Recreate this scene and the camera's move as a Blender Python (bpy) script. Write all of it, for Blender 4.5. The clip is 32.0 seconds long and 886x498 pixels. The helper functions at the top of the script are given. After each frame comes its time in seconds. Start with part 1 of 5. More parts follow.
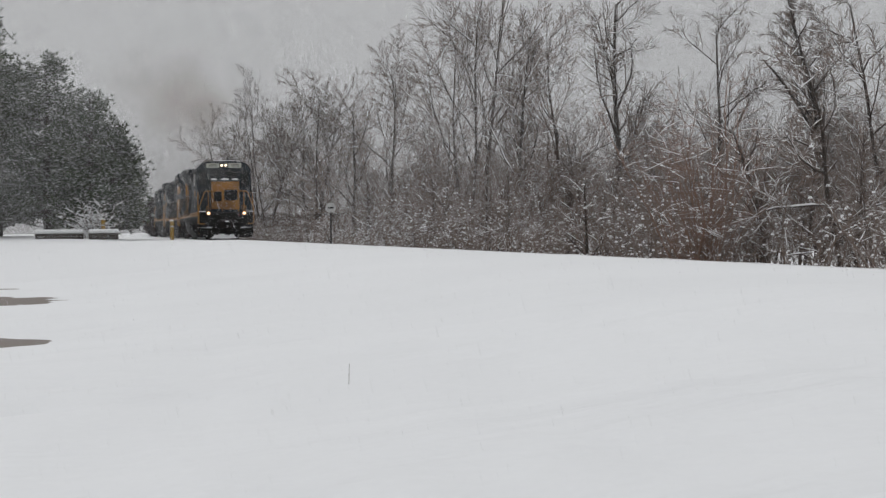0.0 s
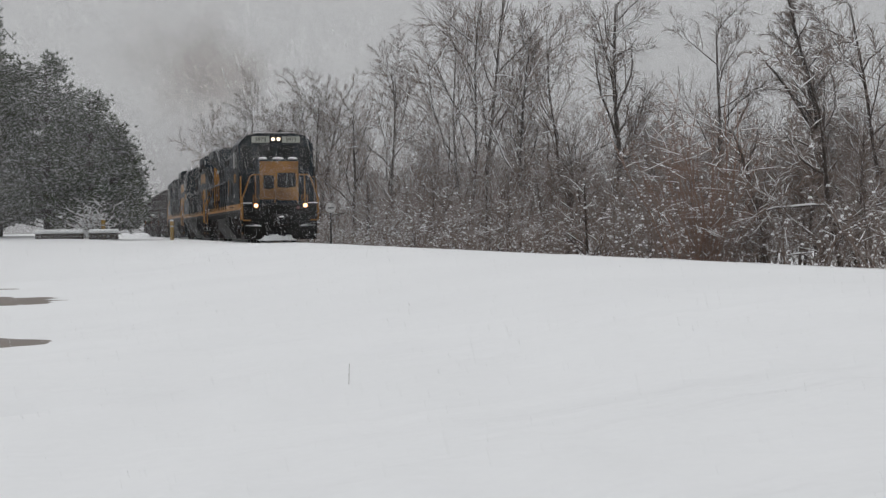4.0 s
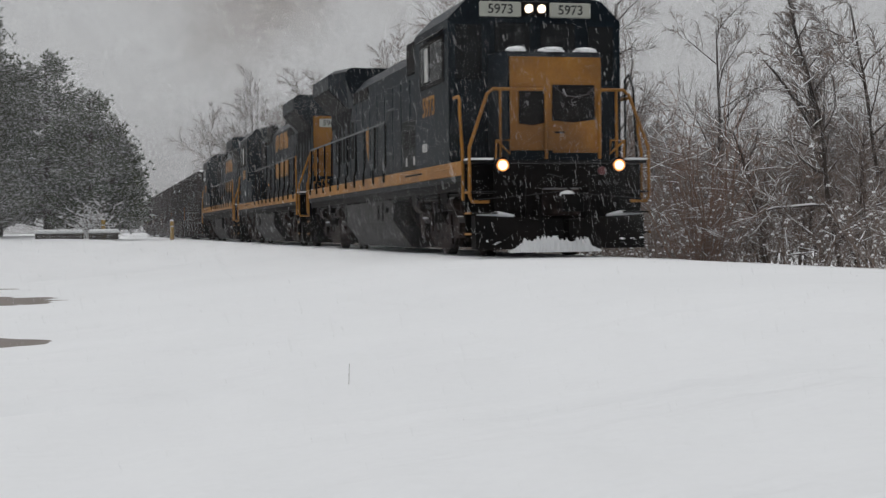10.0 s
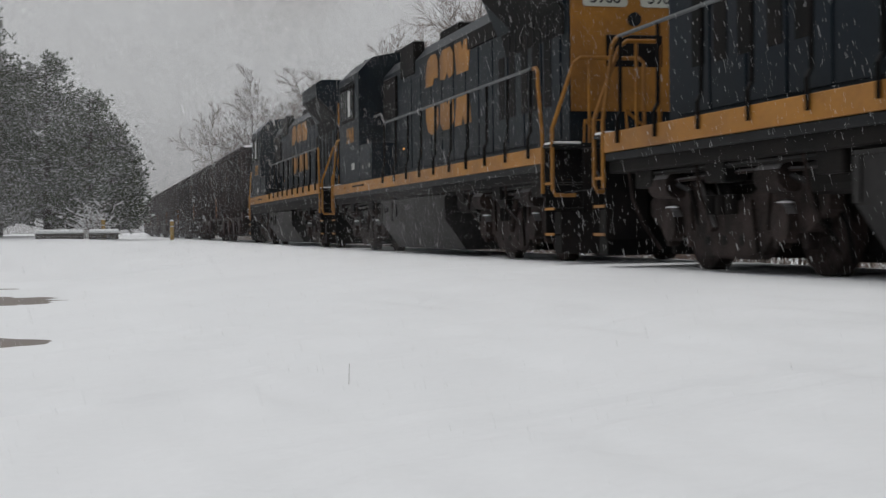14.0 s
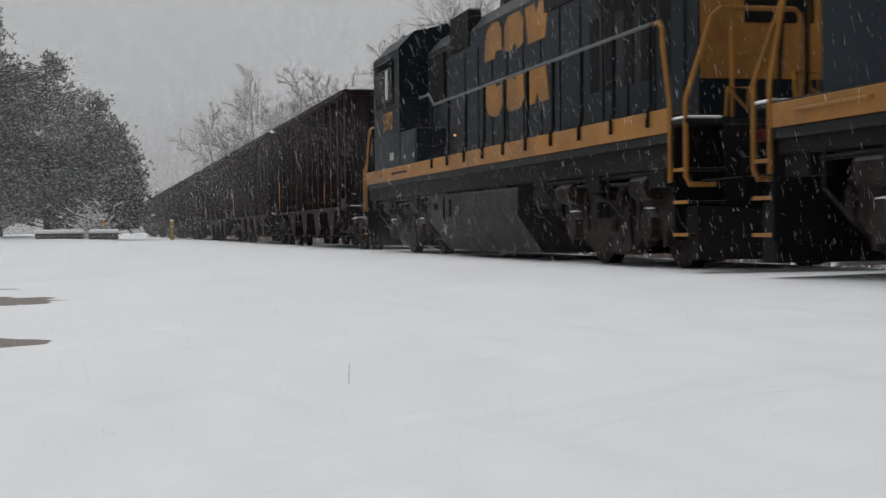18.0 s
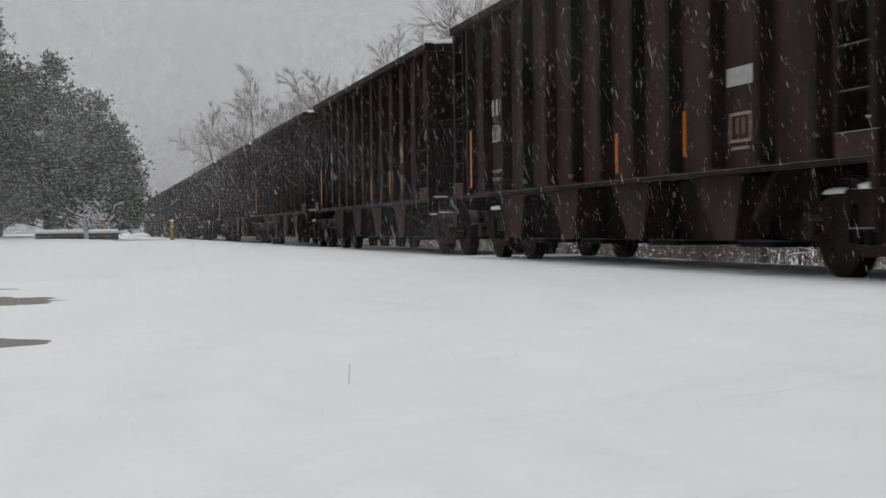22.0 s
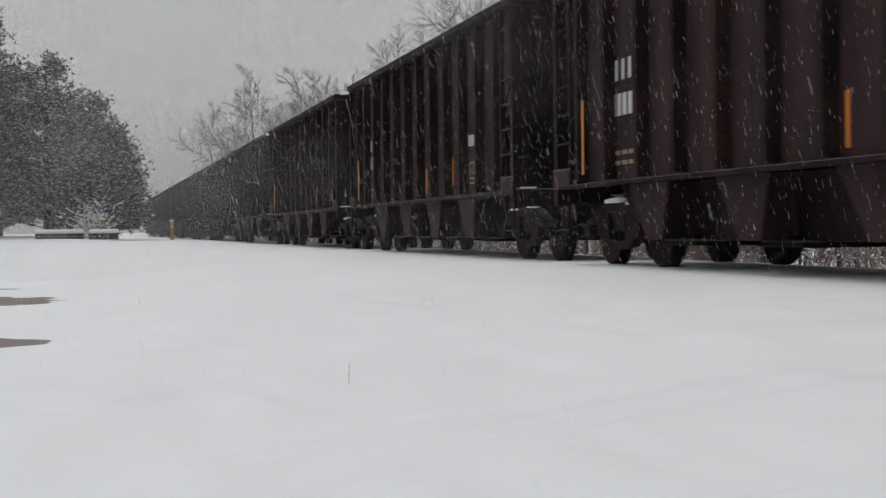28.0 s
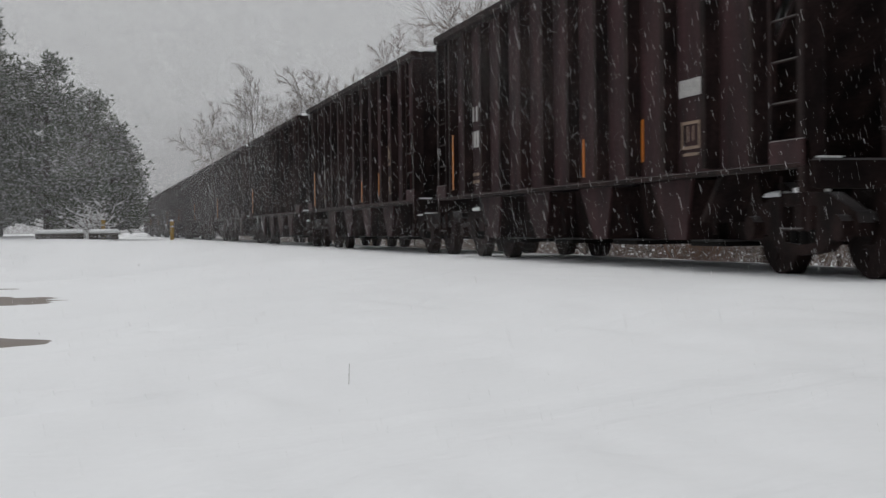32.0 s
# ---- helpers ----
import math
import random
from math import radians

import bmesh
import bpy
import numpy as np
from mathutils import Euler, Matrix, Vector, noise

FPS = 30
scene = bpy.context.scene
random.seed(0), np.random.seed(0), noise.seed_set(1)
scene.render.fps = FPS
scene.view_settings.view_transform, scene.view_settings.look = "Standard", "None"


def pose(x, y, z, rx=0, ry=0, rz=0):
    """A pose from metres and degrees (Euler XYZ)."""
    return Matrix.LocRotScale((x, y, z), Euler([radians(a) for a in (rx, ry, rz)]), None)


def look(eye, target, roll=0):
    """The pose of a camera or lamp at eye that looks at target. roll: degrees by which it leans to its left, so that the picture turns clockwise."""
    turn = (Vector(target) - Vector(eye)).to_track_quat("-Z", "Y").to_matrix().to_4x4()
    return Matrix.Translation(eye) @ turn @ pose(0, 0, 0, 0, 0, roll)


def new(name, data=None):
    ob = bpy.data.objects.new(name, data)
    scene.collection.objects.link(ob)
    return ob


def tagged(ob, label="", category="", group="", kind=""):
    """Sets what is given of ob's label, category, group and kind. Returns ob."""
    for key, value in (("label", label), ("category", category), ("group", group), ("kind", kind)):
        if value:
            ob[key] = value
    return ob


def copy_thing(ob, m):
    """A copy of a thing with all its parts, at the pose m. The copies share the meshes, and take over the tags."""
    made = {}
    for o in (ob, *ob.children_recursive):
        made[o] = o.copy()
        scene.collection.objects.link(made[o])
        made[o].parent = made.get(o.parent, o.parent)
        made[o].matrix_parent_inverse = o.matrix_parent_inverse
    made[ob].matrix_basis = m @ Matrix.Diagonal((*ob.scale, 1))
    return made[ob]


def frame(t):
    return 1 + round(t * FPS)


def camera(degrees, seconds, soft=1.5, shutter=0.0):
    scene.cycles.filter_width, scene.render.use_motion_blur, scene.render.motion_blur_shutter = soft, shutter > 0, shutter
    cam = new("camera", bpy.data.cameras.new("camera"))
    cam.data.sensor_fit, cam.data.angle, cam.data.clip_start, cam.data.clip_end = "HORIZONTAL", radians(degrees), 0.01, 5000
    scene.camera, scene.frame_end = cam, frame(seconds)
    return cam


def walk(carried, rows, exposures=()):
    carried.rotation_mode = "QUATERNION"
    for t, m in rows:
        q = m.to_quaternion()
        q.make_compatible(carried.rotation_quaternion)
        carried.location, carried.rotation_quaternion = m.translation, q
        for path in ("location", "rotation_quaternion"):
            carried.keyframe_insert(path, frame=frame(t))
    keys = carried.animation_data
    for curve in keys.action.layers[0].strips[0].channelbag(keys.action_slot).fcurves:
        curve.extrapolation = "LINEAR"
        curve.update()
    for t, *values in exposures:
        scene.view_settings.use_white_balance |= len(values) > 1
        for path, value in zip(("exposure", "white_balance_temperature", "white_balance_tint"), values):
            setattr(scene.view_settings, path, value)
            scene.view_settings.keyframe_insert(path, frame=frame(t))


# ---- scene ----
# The camera stands on a tripod beside the line: the rail heads are near z = 0, the train runs towards +x.
EYE = Vector((0.0, 0.0, 0.46))
YAW, PITCH, ROLL = radians(13.27), radians(-0.776), -0.67
AHEAD = Vector((-math.cos(YAW) * math.cos(PITCH), math.sin(YAW) * math.cos(PITCH), math.sin(PITCH)))
cam = camera(32.94, 32.0, 1.35, 0.4)
walk(cam, [(0.0, look(EYE, EYE + AHEAD * 10, ROLL)), (32.0, look(EYE, EYE + AHEAD * 10, ROLL))],
     [(0.0, 0.0), (32.0, 0.0)])

scene.cycles.transparent_max_bounces = 128

# ---- light: an overcast, snowing day ----
SUN_HIGH, SUN_ROUND = radians(62), radians(232)
world = bpy.data.worlds.new("overcast_sky")
scene.world = world
world.use_nodes = True
wn, wl = world.node_tree.nodes, world.node_tree.links
sky = wn.new("ShaderNodeTexSky")
sky.sky_type, sky.sun_disc = "NISHITA", False
sky.sun_elevation, sky.sun_rotation = SUN_HIGH, SUN_ROUND
sky.air_density, sky.dust_density = 1.0, 4.0
grey = wn.new("ShaderNodeHueSaturation")
grey.inputs["Saturation"].default_value = 0.06
veil = wn.new("ShaderNodeMixRGB")
veil.inputs["Fac"].default_value = 0.72
veil.inputs["Color2"].default_value = (4.98, 5.06, 5.18, 1)
wl.new(sky.outputs["Color"], grey.inputs["Color"])
wl.new(grey.outputs["Color"], veil.inputs["Color1"])
wl.new(veil.outputs["Color"], wn["Background"].inputs["Color"])
wn["Background"].inputs["Strength"].default_value = 0.089
sun = new("sun", bpy.data.lights.new("sun", "SUN"))
sun.data.energy, sun.data.angle, sun.data.color = 1.05, radians(50), (1.0, 0.985, 0.965)
sun.matrix_world = look((0, 0, 40), Vector((0, 0, 40)) - Vector((math.sin(SUN_ROUND) * math.cos(SUN_HIGH), math.cos(SUN_ROUND) * math.cos(SUN_HIGH), math.sin(SUN_HIGH))))


# ---- materials ----
def surface(name, color, rough=0.6, metal=0.0, vary=0.25, scale=3.0, fine=40.0, bump=0.15, tint=None, stain=0.4, spec=0.5, by_object=0.0, dusted=0.0, streak=1.0, relief=0.0):
    """A worn surface: its base colour, a broad stain towards tint, a fine grain, and a little relief."""
    m = bpy.data.materials.new(name)
    m.use_nodes = True
    n, l = m.node_tree.nodes, m.node_tree.links
    b = n["Principled BSDF"]
    where = n.new("ShaderNodeTexCoord")
    broad, grain = n.new("ShaderNodeTexNoise"), n.new("ShaderNodeTexNoise")
    broad.inputs["Scale"].default_value, broad.inputs["Detail"].default_value = scale, 6
    grain.inputs["Scale"].default_value, grain.inputs["Detail"].default_value = fine, 4
    for t in (broad, grain):
        l.new(where.outputs["Object"], t.inputs["Vector"])
    if streak != 1.0:
        # rain has drawn the dirt downward
        drawn = n.new("ShaderNodeMapping")
        drawn.inputs["Scale"].default_value = (1, 1, streak)
        l.new(where.outputs["Object"], drawn.inputs["Vector"])
        l.new(drawn.outputs["Vector"], broad.inputs["Vector"])
    ramp = n.new("ShaderNodeValToRGB")
    ramp.color_ramp.elements[0].position, ramp.color_ramp.elements[1].position = 0.38, 0.68
    l.new(broad.outputs["Fac"], ramp.inputs["Fac"])
    mix = n.new("ShaderNodeMixRGB")
    tint = tint or tuple(c * (1 - vary) for c in color)
    mix.inputs["Color1"].default_value, mix.inputs["Color2"].default_value = (*color, 1), (*tint, 1)
    amount = n.new("ShaderNodeMath")
    amount.operation = "MULTIPLY"
    amount.inputs[1].default_value = stain
    l.new(ramp.outputs["Color"], amount.inputs[0])
    l.new(amount.outputs[0], mix.inputs["Fac"])
    speck = n.new("ShaderNodeMixRGB")
    speck.blend_type = "MULTIPLY"
    speck.inputs["Fac"].default_value = vary
    l.new(mix.outputs["Color"], speck.inputs["Color1"])
    l.new(grain.outputs["Fac"], speck.inputs["Color2"])
    last = speck
    if by_object:
        info, far = n.new("ShaderNodeObjectInfo"), n.new("ShaderNodeMapRange")
        far.inputs["To Min"].default_value, far.inputs["To Max"].default_value = 1 - by_object, 1 + by_object
        l.new(info.outputs["Random"], far.inputs["Value"])
        tone = n.new("ShaderNodeHueSaturation")
        l.new(far.outputs["Result"], tone.inputs["Value"])
        l.new(speck.outputs["Color"], tone.inputs["Color"])
        last = tone
    if dusted:
        # snow clings to whatever faces upward, thickened on pine needles in place of haze
        face, axes, lie, white = n.new("ShaderNodeNewGeometry"), n.new("ShaderNodeSeparateXYZ"), n.new("ShaderNodeMapRange"), n.new("ShaderNodeMixRGB")
        l.new(face.outputs["Normal"], axes.inputs["Vector"])
        l.new(axes.outputs["Z"], lie.inputs["Value"])
        lie.inputs["From Min"].default_value, lie.inputs["From Max"].default_value = 0.25, 0.85
        lie.inputs["To Max"].default_value = dusted
        l.new(lie.outputs["Result"], white.inputs["Fac"])
        l.new(last.outputs["Color"], white.inputs["Color1"])
        white.inputs["Color2"].default_value = (0.80, 0.81, 0.83, 1)
        last = white
    l.new(last.outputs["Color"], b.inputs["Base Color"])
    b.inputs["Roughness"].default_value, b.inputs["Metallic"].default_value = rough, metal
    b.inputs["Specular IOR Level"].default_value = spec
    if bump:
        up = n.new("ShaderNodeBump")
        up.inputs["Strength"].default_value, up.inputs["Distance"].default_value = bump, 0.02
        l.new(grain.outputs["Fac"], up.inputs["Height"])
        l.new(up.outputs["Normal"], b.inputs["Normal"])
        if relief:
            # long low drifts
            lie, drift, swell = n.new("ShaderNodeMapping"), n.new("ShaderNodeTexNoise"), n.new("ShaderNodeBump")
            lie.inputs["Scale"].default_value = (1.0, 0.35, 1)
            lie.inputs["Rotation"].default_value = (0, 0, 0.35)
            drift.inputs["Scale"].default_value, drift.inputs["Detail"].default_value, drift.inputs["Distortion"].default_value = 0.55, 5, 1.2
            swell.inputs["Strength"].default_value, swell.inputs["Distance"].default_value = relief, 0.25
            l.new(where.outputs["Object"], lie.inputs["Vector"])
            l.new(lie.outputs["Vector"], drift.inputs["Vector"])
            l.new(drift.outputs["Fac"], swell.inputs["Height"])
            l.new(swell.outputs["Normal"], up.inputs["Normal"])
    return m


def glowing(name, color, strength):
    m = bpy.data.materials.new(name)
    m.use_nodes = True
    b = m.node_tree.nodes["Principled BSDF"]
    b.inputs["Base Color"].default_value = (*color, 1)
    b.inputs["Emission Color"].default_value, b.inputs["Emission Strength"].default_value = (*color, 1), strength
    return m


SNOW = surface("snow_cover", (0.835, 0.85, 0.87), 0.85, vary=0.04, scale=0.25, fine=14, bump=0.12, tint=(0.80, 0.815, 0.835), stain=0.6, spec=0.2, relief=0.55)
FRESH = surface("fresh_snow", (0.87, 0.88, 0.89), 0.9, vary=0.05, scale=5, fine=60, bump=0.2, spec=0.2)
BARK = surface("wet_bark", (0.072, 0.057, 0.049), 0.9, vary=0.45, scale=1.2, fine=30, bump=0.4, tint=(0.10, 0.086, 0.076), by_object=0.25, dusted=0.3, spec=0.2)
TWIG = surface("grey_twigs", (0.205, 0.158, 0.134), 0.9, vary=0.3, scale=0.8, fine=20, bump=0, tint=(0.145, 0.112, 0.096), by_object=0.25, dusted=0.32, spec=0.2)
RED_TWIG = surface("reddish_twigs", (0.26, 0.165, 0.125), 0.85, vary=0.3, scale=2, fine=20, bump=0, tint=(0.20, 0.14, 0.115), dusted=0.15, spec=0.2)
# heavy dusting of upward needles: lying snow, and haze painted in
NEEDLES = surface("pine_needles", (0.075, 0.105, 0.062), 0.8, vary=0.3, scale=0.5, fine=12, bump=0, tint=(0.10, 0.115, 0.06), stain=0.8, by_object=0.2, dusted=0.85, spec=0.2)
BLUE = surface("dark_blue_paint", (0.0060, 0.0128, 0.0205), 0.5, vary=0.6, scale=1.3, fine=22, bump=0.06, tint=(0.0125, 0.0178, 0.0225), stain=0.85, spec=0.10, dusted=0.05, streak=0.3)
YELLOW = surface("yellow_paint", (0.40, 0.178, 0.024), 0.55, vary=0.4, scale=0.9, fine=16, bump=0.03, tint=(0.16, 0.075, 0.025), stain=0.8, spec=0.25)
BLACK = surface("grimy_black", (0.005, 0.0046, 0.0046), 0.8, vary=0.5, scale=1.8, fine=24, bump=0.3, tint=(0.017, 0.013, 0.0115), stain=0.7, spec=0.15, dusted=0.10)
TRUCK = surface("rusty_truck_steel", (0.016, 0.011, 0.010), 0.8, vary=0.75, scale=3.2, fine=26, bump=0.5, tint=(0.060, 0.042, 0.038), stain=0.9, spec=0.15, dusted=0.2)
TANK = surface("grey_tank_paint", (0.036, 0.0345, 0.034), 0.65, vary=0.6, scale=2.0, fine=14, bump=0.15, tint=(0.012, 0.010, 0.010), stain=0.95, spec=0.15, streak=0.35)
GREY = surface("grey_sill_paint", (0.016, 0.0175, 0.019), 0.65, vary=0.5, scale=2, fine=20, bump=0.1, tint=(0.010, 0.009, 0.009), stain=0.9, spec=0.15)
HANDRAIL = surface("worn_grey_rail_paint", (0.09, 0.095, 0.10), 0.6, vary=0.3, scale=2, fine=30, bump=0)
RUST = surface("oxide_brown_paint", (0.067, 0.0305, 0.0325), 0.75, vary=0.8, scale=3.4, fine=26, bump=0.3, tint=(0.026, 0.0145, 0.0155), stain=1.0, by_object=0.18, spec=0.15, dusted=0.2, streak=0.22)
# darker brown: dirt on trucks and underparts, painted-in shade on the ribs
RUST_DARK = surface("dirty_shaded_brown_steel", (0.014, 0.0088, 0.0084), 0.8, vary=0.75, scale=2.8, fine=26, bump=0.4, tint=(0.046, 0.026, 0.024), stain=0.9, spec=0.12, dusted=0.12, streak=0.5)
ORANGE = surface("reflective_orange", (0.62, 0.20, 0.02), 0.4, vary=0.15, scale=4, fine=30, bump=0)
WHITE = surface("faded_white_paint", (0.60, 0.59, 0.57), 0.6, vary=0.35, scale=6, fine=40, bump=0, stain=0.6)
CREAM = surface("faded_cream_paint", (0.30, 0.215, 0.15), 0.6, vary=0.4, scale=6, fine=40, bump=0, stain=0.7)
RAIL = surface("dark_rail_steel", (0.05, 0.042, 0.038), 0.55, 0.4, vary=0.3, scale=2, fine=30, bump=0.1)
RAILTOP = surface("polished_rail_head", (0.35, 0.35, 0.36), 0.3, 0.9, vary=0.15, scale=2, fine=30, bump=0)
TIE = surface("creosoted_timber", (0.05, 0.038, 0.03), 0.85, vary=0.5, scale=3, fine=25, bump=0.3)
ASPHALT = surface("wet_asphalt", (0.24, 0.205, 0.185), 0.7, vary=0.3, scale=1.5, fine=60, bump=0.3, tint=(0.26, 0.24, 0.23), spec=0.3)
GLASS = surface("dark_cab_glass", (0.008, 0.009, 0.010), 0.2, vary=0.1, bump=0, spec=0.2)
PLATE = surface("number_board_white", (0.46, 0.47, 0.41), 0.5, vary=0.1, scale=4, fine=30, bump=0)
RED = surface("dull_red_glass", (0.10, 0.012, 0.014), 0.3, vary=0.1, bump=0)
INK = surface("black_ink", (0.012, 0.012, 0.012), 0.6, vary=0.1, bump=0)
LAMP = glowing("lit_headlight", (1.0, 0.80, 0.58), 2.4)
LAMP_DIM = glowing("lit_ditch_lamp", (1.0, 0.74, 0.48), 2.6)
# orange glow: halo painted around the ditch lamps, and the small warning lamp
LAMP_GLOW = glowing("orange_lamp_glow", (1.0, 0.42, 0.12), 0.7)
CEDAR = surface("yellow_post_paint", (0.42, 0.25, 0.04), 0.6, vary=0.3, scale=4, fine=30, bump=0.05)
# grey glow with the haze over the far wood painted in, clearing upward
FAR_WOOD = bpy.data.materials.new("far_wood_painted_haze")
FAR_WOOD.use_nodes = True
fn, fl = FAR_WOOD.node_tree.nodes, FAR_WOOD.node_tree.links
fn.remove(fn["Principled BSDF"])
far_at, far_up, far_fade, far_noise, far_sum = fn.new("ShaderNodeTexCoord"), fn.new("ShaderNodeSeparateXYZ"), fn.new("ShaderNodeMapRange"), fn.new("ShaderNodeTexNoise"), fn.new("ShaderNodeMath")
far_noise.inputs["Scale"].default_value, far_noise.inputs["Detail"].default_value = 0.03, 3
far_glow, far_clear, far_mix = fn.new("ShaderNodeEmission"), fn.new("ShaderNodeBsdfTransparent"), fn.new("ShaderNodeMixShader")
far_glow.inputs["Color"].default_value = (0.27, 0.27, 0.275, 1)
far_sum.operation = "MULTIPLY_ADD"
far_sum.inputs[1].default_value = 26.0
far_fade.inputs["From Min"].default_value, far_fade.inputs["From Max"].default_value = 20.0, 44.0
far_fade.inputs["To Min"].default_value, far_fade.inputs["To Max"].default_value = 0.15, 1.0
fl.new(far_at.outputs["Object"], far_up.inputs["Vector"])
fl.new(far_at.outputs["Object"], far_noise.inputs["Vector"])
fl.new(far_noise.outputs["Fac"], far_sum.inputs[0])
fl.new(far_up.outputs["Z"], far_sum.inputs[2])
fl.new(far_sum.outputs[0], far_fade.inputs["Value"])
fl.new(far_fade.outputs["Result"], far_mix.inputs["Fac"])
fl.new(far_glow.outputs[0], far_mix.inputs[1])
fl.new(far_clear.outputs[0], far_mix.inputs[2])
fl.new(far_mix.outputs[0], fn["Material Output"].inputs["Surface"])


# ---- mesh tools ----
class Geo:
    """Collects the corners and faces of one mesh."""

    def __init__(self):
        self.v, self.f = [], []

    def add(self, verts, faces):
        k = len(self.v)
        self.v.extend(verts)
        self.f.extend(tuple(i + k for i in q) for q in faces)
        return self

    def box(self, x0, x1, y0, y1, z0, z1, b=0.0):
        """A block; b: the bevel of all its edges."""
        if b <= 0:
            return self.add([(x, y, z) for z in (z0, z1) for y in (y0, y1) for x in (x0, x1)],
                            [(0, 2, 3, 1), (4, 5, 7, 6), (0, 1, 5, 4), (2, 6, 7, 3), (0, 4, 6, 2), (1, 3, 7, 5)])
        b = min(b, (x1 - x0) * 0.45, (y1 - y0) * 0.45, (z1 - z0) * 0.45)
        vs, index = [], {}
        for sx in (0, 1):
            for sy in (0, 1):
                for sz in (0, 1):
                    p = ((x0, x1)[sx], (y0, y1)[sy], (z0, z1)[sz])
                    d = (b, -b)[sx], (b, -b)[sy], (b, -b)[sz]
                    for ax in range(3):
                        q = [p[k] + (0 if k == ax else d[k]) for k in range(3)]
                        index[(sx, sy, sz, ax)] = len(vs)
                        vs.append(tuple(q))
        fs = []
        for ax in range(3):
            u, w = [k for k in range(3) if k != ax]
            for s in (0, 1):
                ring = []
                for a, c in ((0, 0), (1, 0), (1, 1), (0, 1)):
                    key = [0, 0, 0]
                    key[ax], key[u], key[w] = s, a, c
                    ring.append(index[(*key, ax)])
                fs.append(tuple(ring))
        for ax in range(3):
            u, w = [k for k in range(3) if k != ax]
            for a in (0, 1):
                for c in (0, 1):
                    k0, k1 = [0, 0, 0], [0, 0, 0]
                    k0[u] = k1[u] = a
                    k0[w] = k1[w] = c
                    k0[ax], k1[ax] = 0, 1
                    fs.append((index[(*k0, u)], index[(*k1, u)], index[(*k1, w)], index[(*k0, w)]))
        for sx in (0, 1):
            for sy in (0, 1):
                for sz in (0, 1):
                    fs.append(tuple(index[(sx, sy, sz, ax)] for ax in range(3)))
        return self.add(vs, fs)

    def prism(self, outline, a0, a1, axis="x"):
        """An outline (pairs) drawn out along an axis: x: (y, z), y: (x, z), z: (x, y)."""
        n = len(outline)
        put = {"x": lambda a, p: (a, p[0], p[1]), "y": lambda a, p: (p[0], a, p[1]), "z": lambda a, p: (p[0], p[1], a)}[axis]
        vs = [put(a0, p) for p in outline] + [put(a1, p) for p in outline]
        fs = [tuple(range(n))[::-1], tuple(range(n, 2 * n))] + [(i, (i + 1) % n, n + (i + 1) % n, n + i) for i in range(n)]
        return self.add(vs, fs)

    def cyl(self, c, r, a0, a1, axis="y", n=16, r1=None):
        """A round bar about c (the other two coordinates) from a0 to a1 along an axis."""
        r1 = r if r1 is None else r1
        ring = lambda q: [(c[0] + q * math.cos(2 * math.pi * i / n), c[1] + q * math.sin(2 * math.pi * i / n)) for i in range(n)]
        put = {"x": lambda a, p: (a, p[0], p[1]), "y": lambda a, p: (p[0], a, p[1]), "z": lambda a, p: (p[0], p[1], a)}[axis]
        vs = [put(a0, p) for p in ring(r)] + [put(a1, p) for p in ring(r1)]
        return self.add(vs, [tuple(range(n)), tuple(range(n, 2 * n))] + [(i, (i + 1) % n, n + (i + 1) % n, n + i) for i in range(n)])

    def tube(self, path, r, n=6):
        """A bent round bar along a path; r: one radius, or one for each point."""
        pts = [Vector(p) for p in path]
        rs = r if isinstance(r, (list, tuple)) else [r] * len(pts)
        side = None
        vs = []
        for i, p in enumerate(pts):
            d = (pts[min(i + 1, len(pts) - 1)] - pts[max(i - 1, 0)]).normalized()
            if side is None:
                side = d.cross(Vector((0, 0, 1)) if abs(d.z) < 0.9 else Vector((1, 0, 0))).normalized()
            side = (side - d * side.dot(d)).normalized()
            up = d.cross(side)
            for k in range(n):
                a = 2 * math.pi * k / n
                vs.append(tuple(p + (side * math.cos(a) + up * math.sin(a)) * rs[i]))
        fs = [(i * n + k, i * n + (k + 1) % n, (i + 1) * n + (k + 1) % n, (i + 1) * n + k) for i in range(len(pts) - 1) for k in range(n)]
        if n > 3 or rs[-1] > 0.01:
            fs += [tuple(range(n))[::-1], tuple(range(len(vs) - n, len(vs)))]
        return self.add(vs, fs)

    def blob(self, c, rx, ry, rz, seed=0, n=7, rings=4):
        """An uneven heap with a flat foot: settled snow."""
        rnd = random.Random(seed)
        vs = [(c[0], c[1], c[2] + rz)]
        for j in range(1, rings + 1):
            a = math.pi / 2 * j / rings
            for k in range(n):
                w = 2 * math.pi * k / n
                q = 1 + rnd.uniform(-0.18, 0.18)
                vs.append((c[0] + rx * math.sin(a) * math.cos(w) * q, c[1] + ry * math.sin(a) * math.sin(w) * q, c[2] + rz * math.cos(a) ** 0.8 if j < rings else c[2]))
        fs = [(0, 1 + k, 1 + (k + 1) % n) for k in range(n)]
        for j in range(rings - 1):
            fs += [(1 + j * n + k, 1 + (j + 1) * n + k, 1 + (j + 1) * n + (k + 1) % n, 1 + j * n + (k + 1) % n) for k in range(n)]
        fs.append(tuple(range(len(vs) - n, len(vs)))[::-1])
        return self.add(vs, fs)

    def mesh(self, name, material, smooth=False):
        me = bpy.data.meshes.new(name)
        me.from_pydata(self.v, [], self.f)
        me.materials.append(material)
        b = bmesh.new()
        b.from_mesh(me)
        if len(b.faces) < 20000:
            bmesh.ops.recalc_face_normals(b, faces=b.faces)
        b.to_mesh(me)
        b.free()
        if smooth:
            me.shade_smooth()
        return me


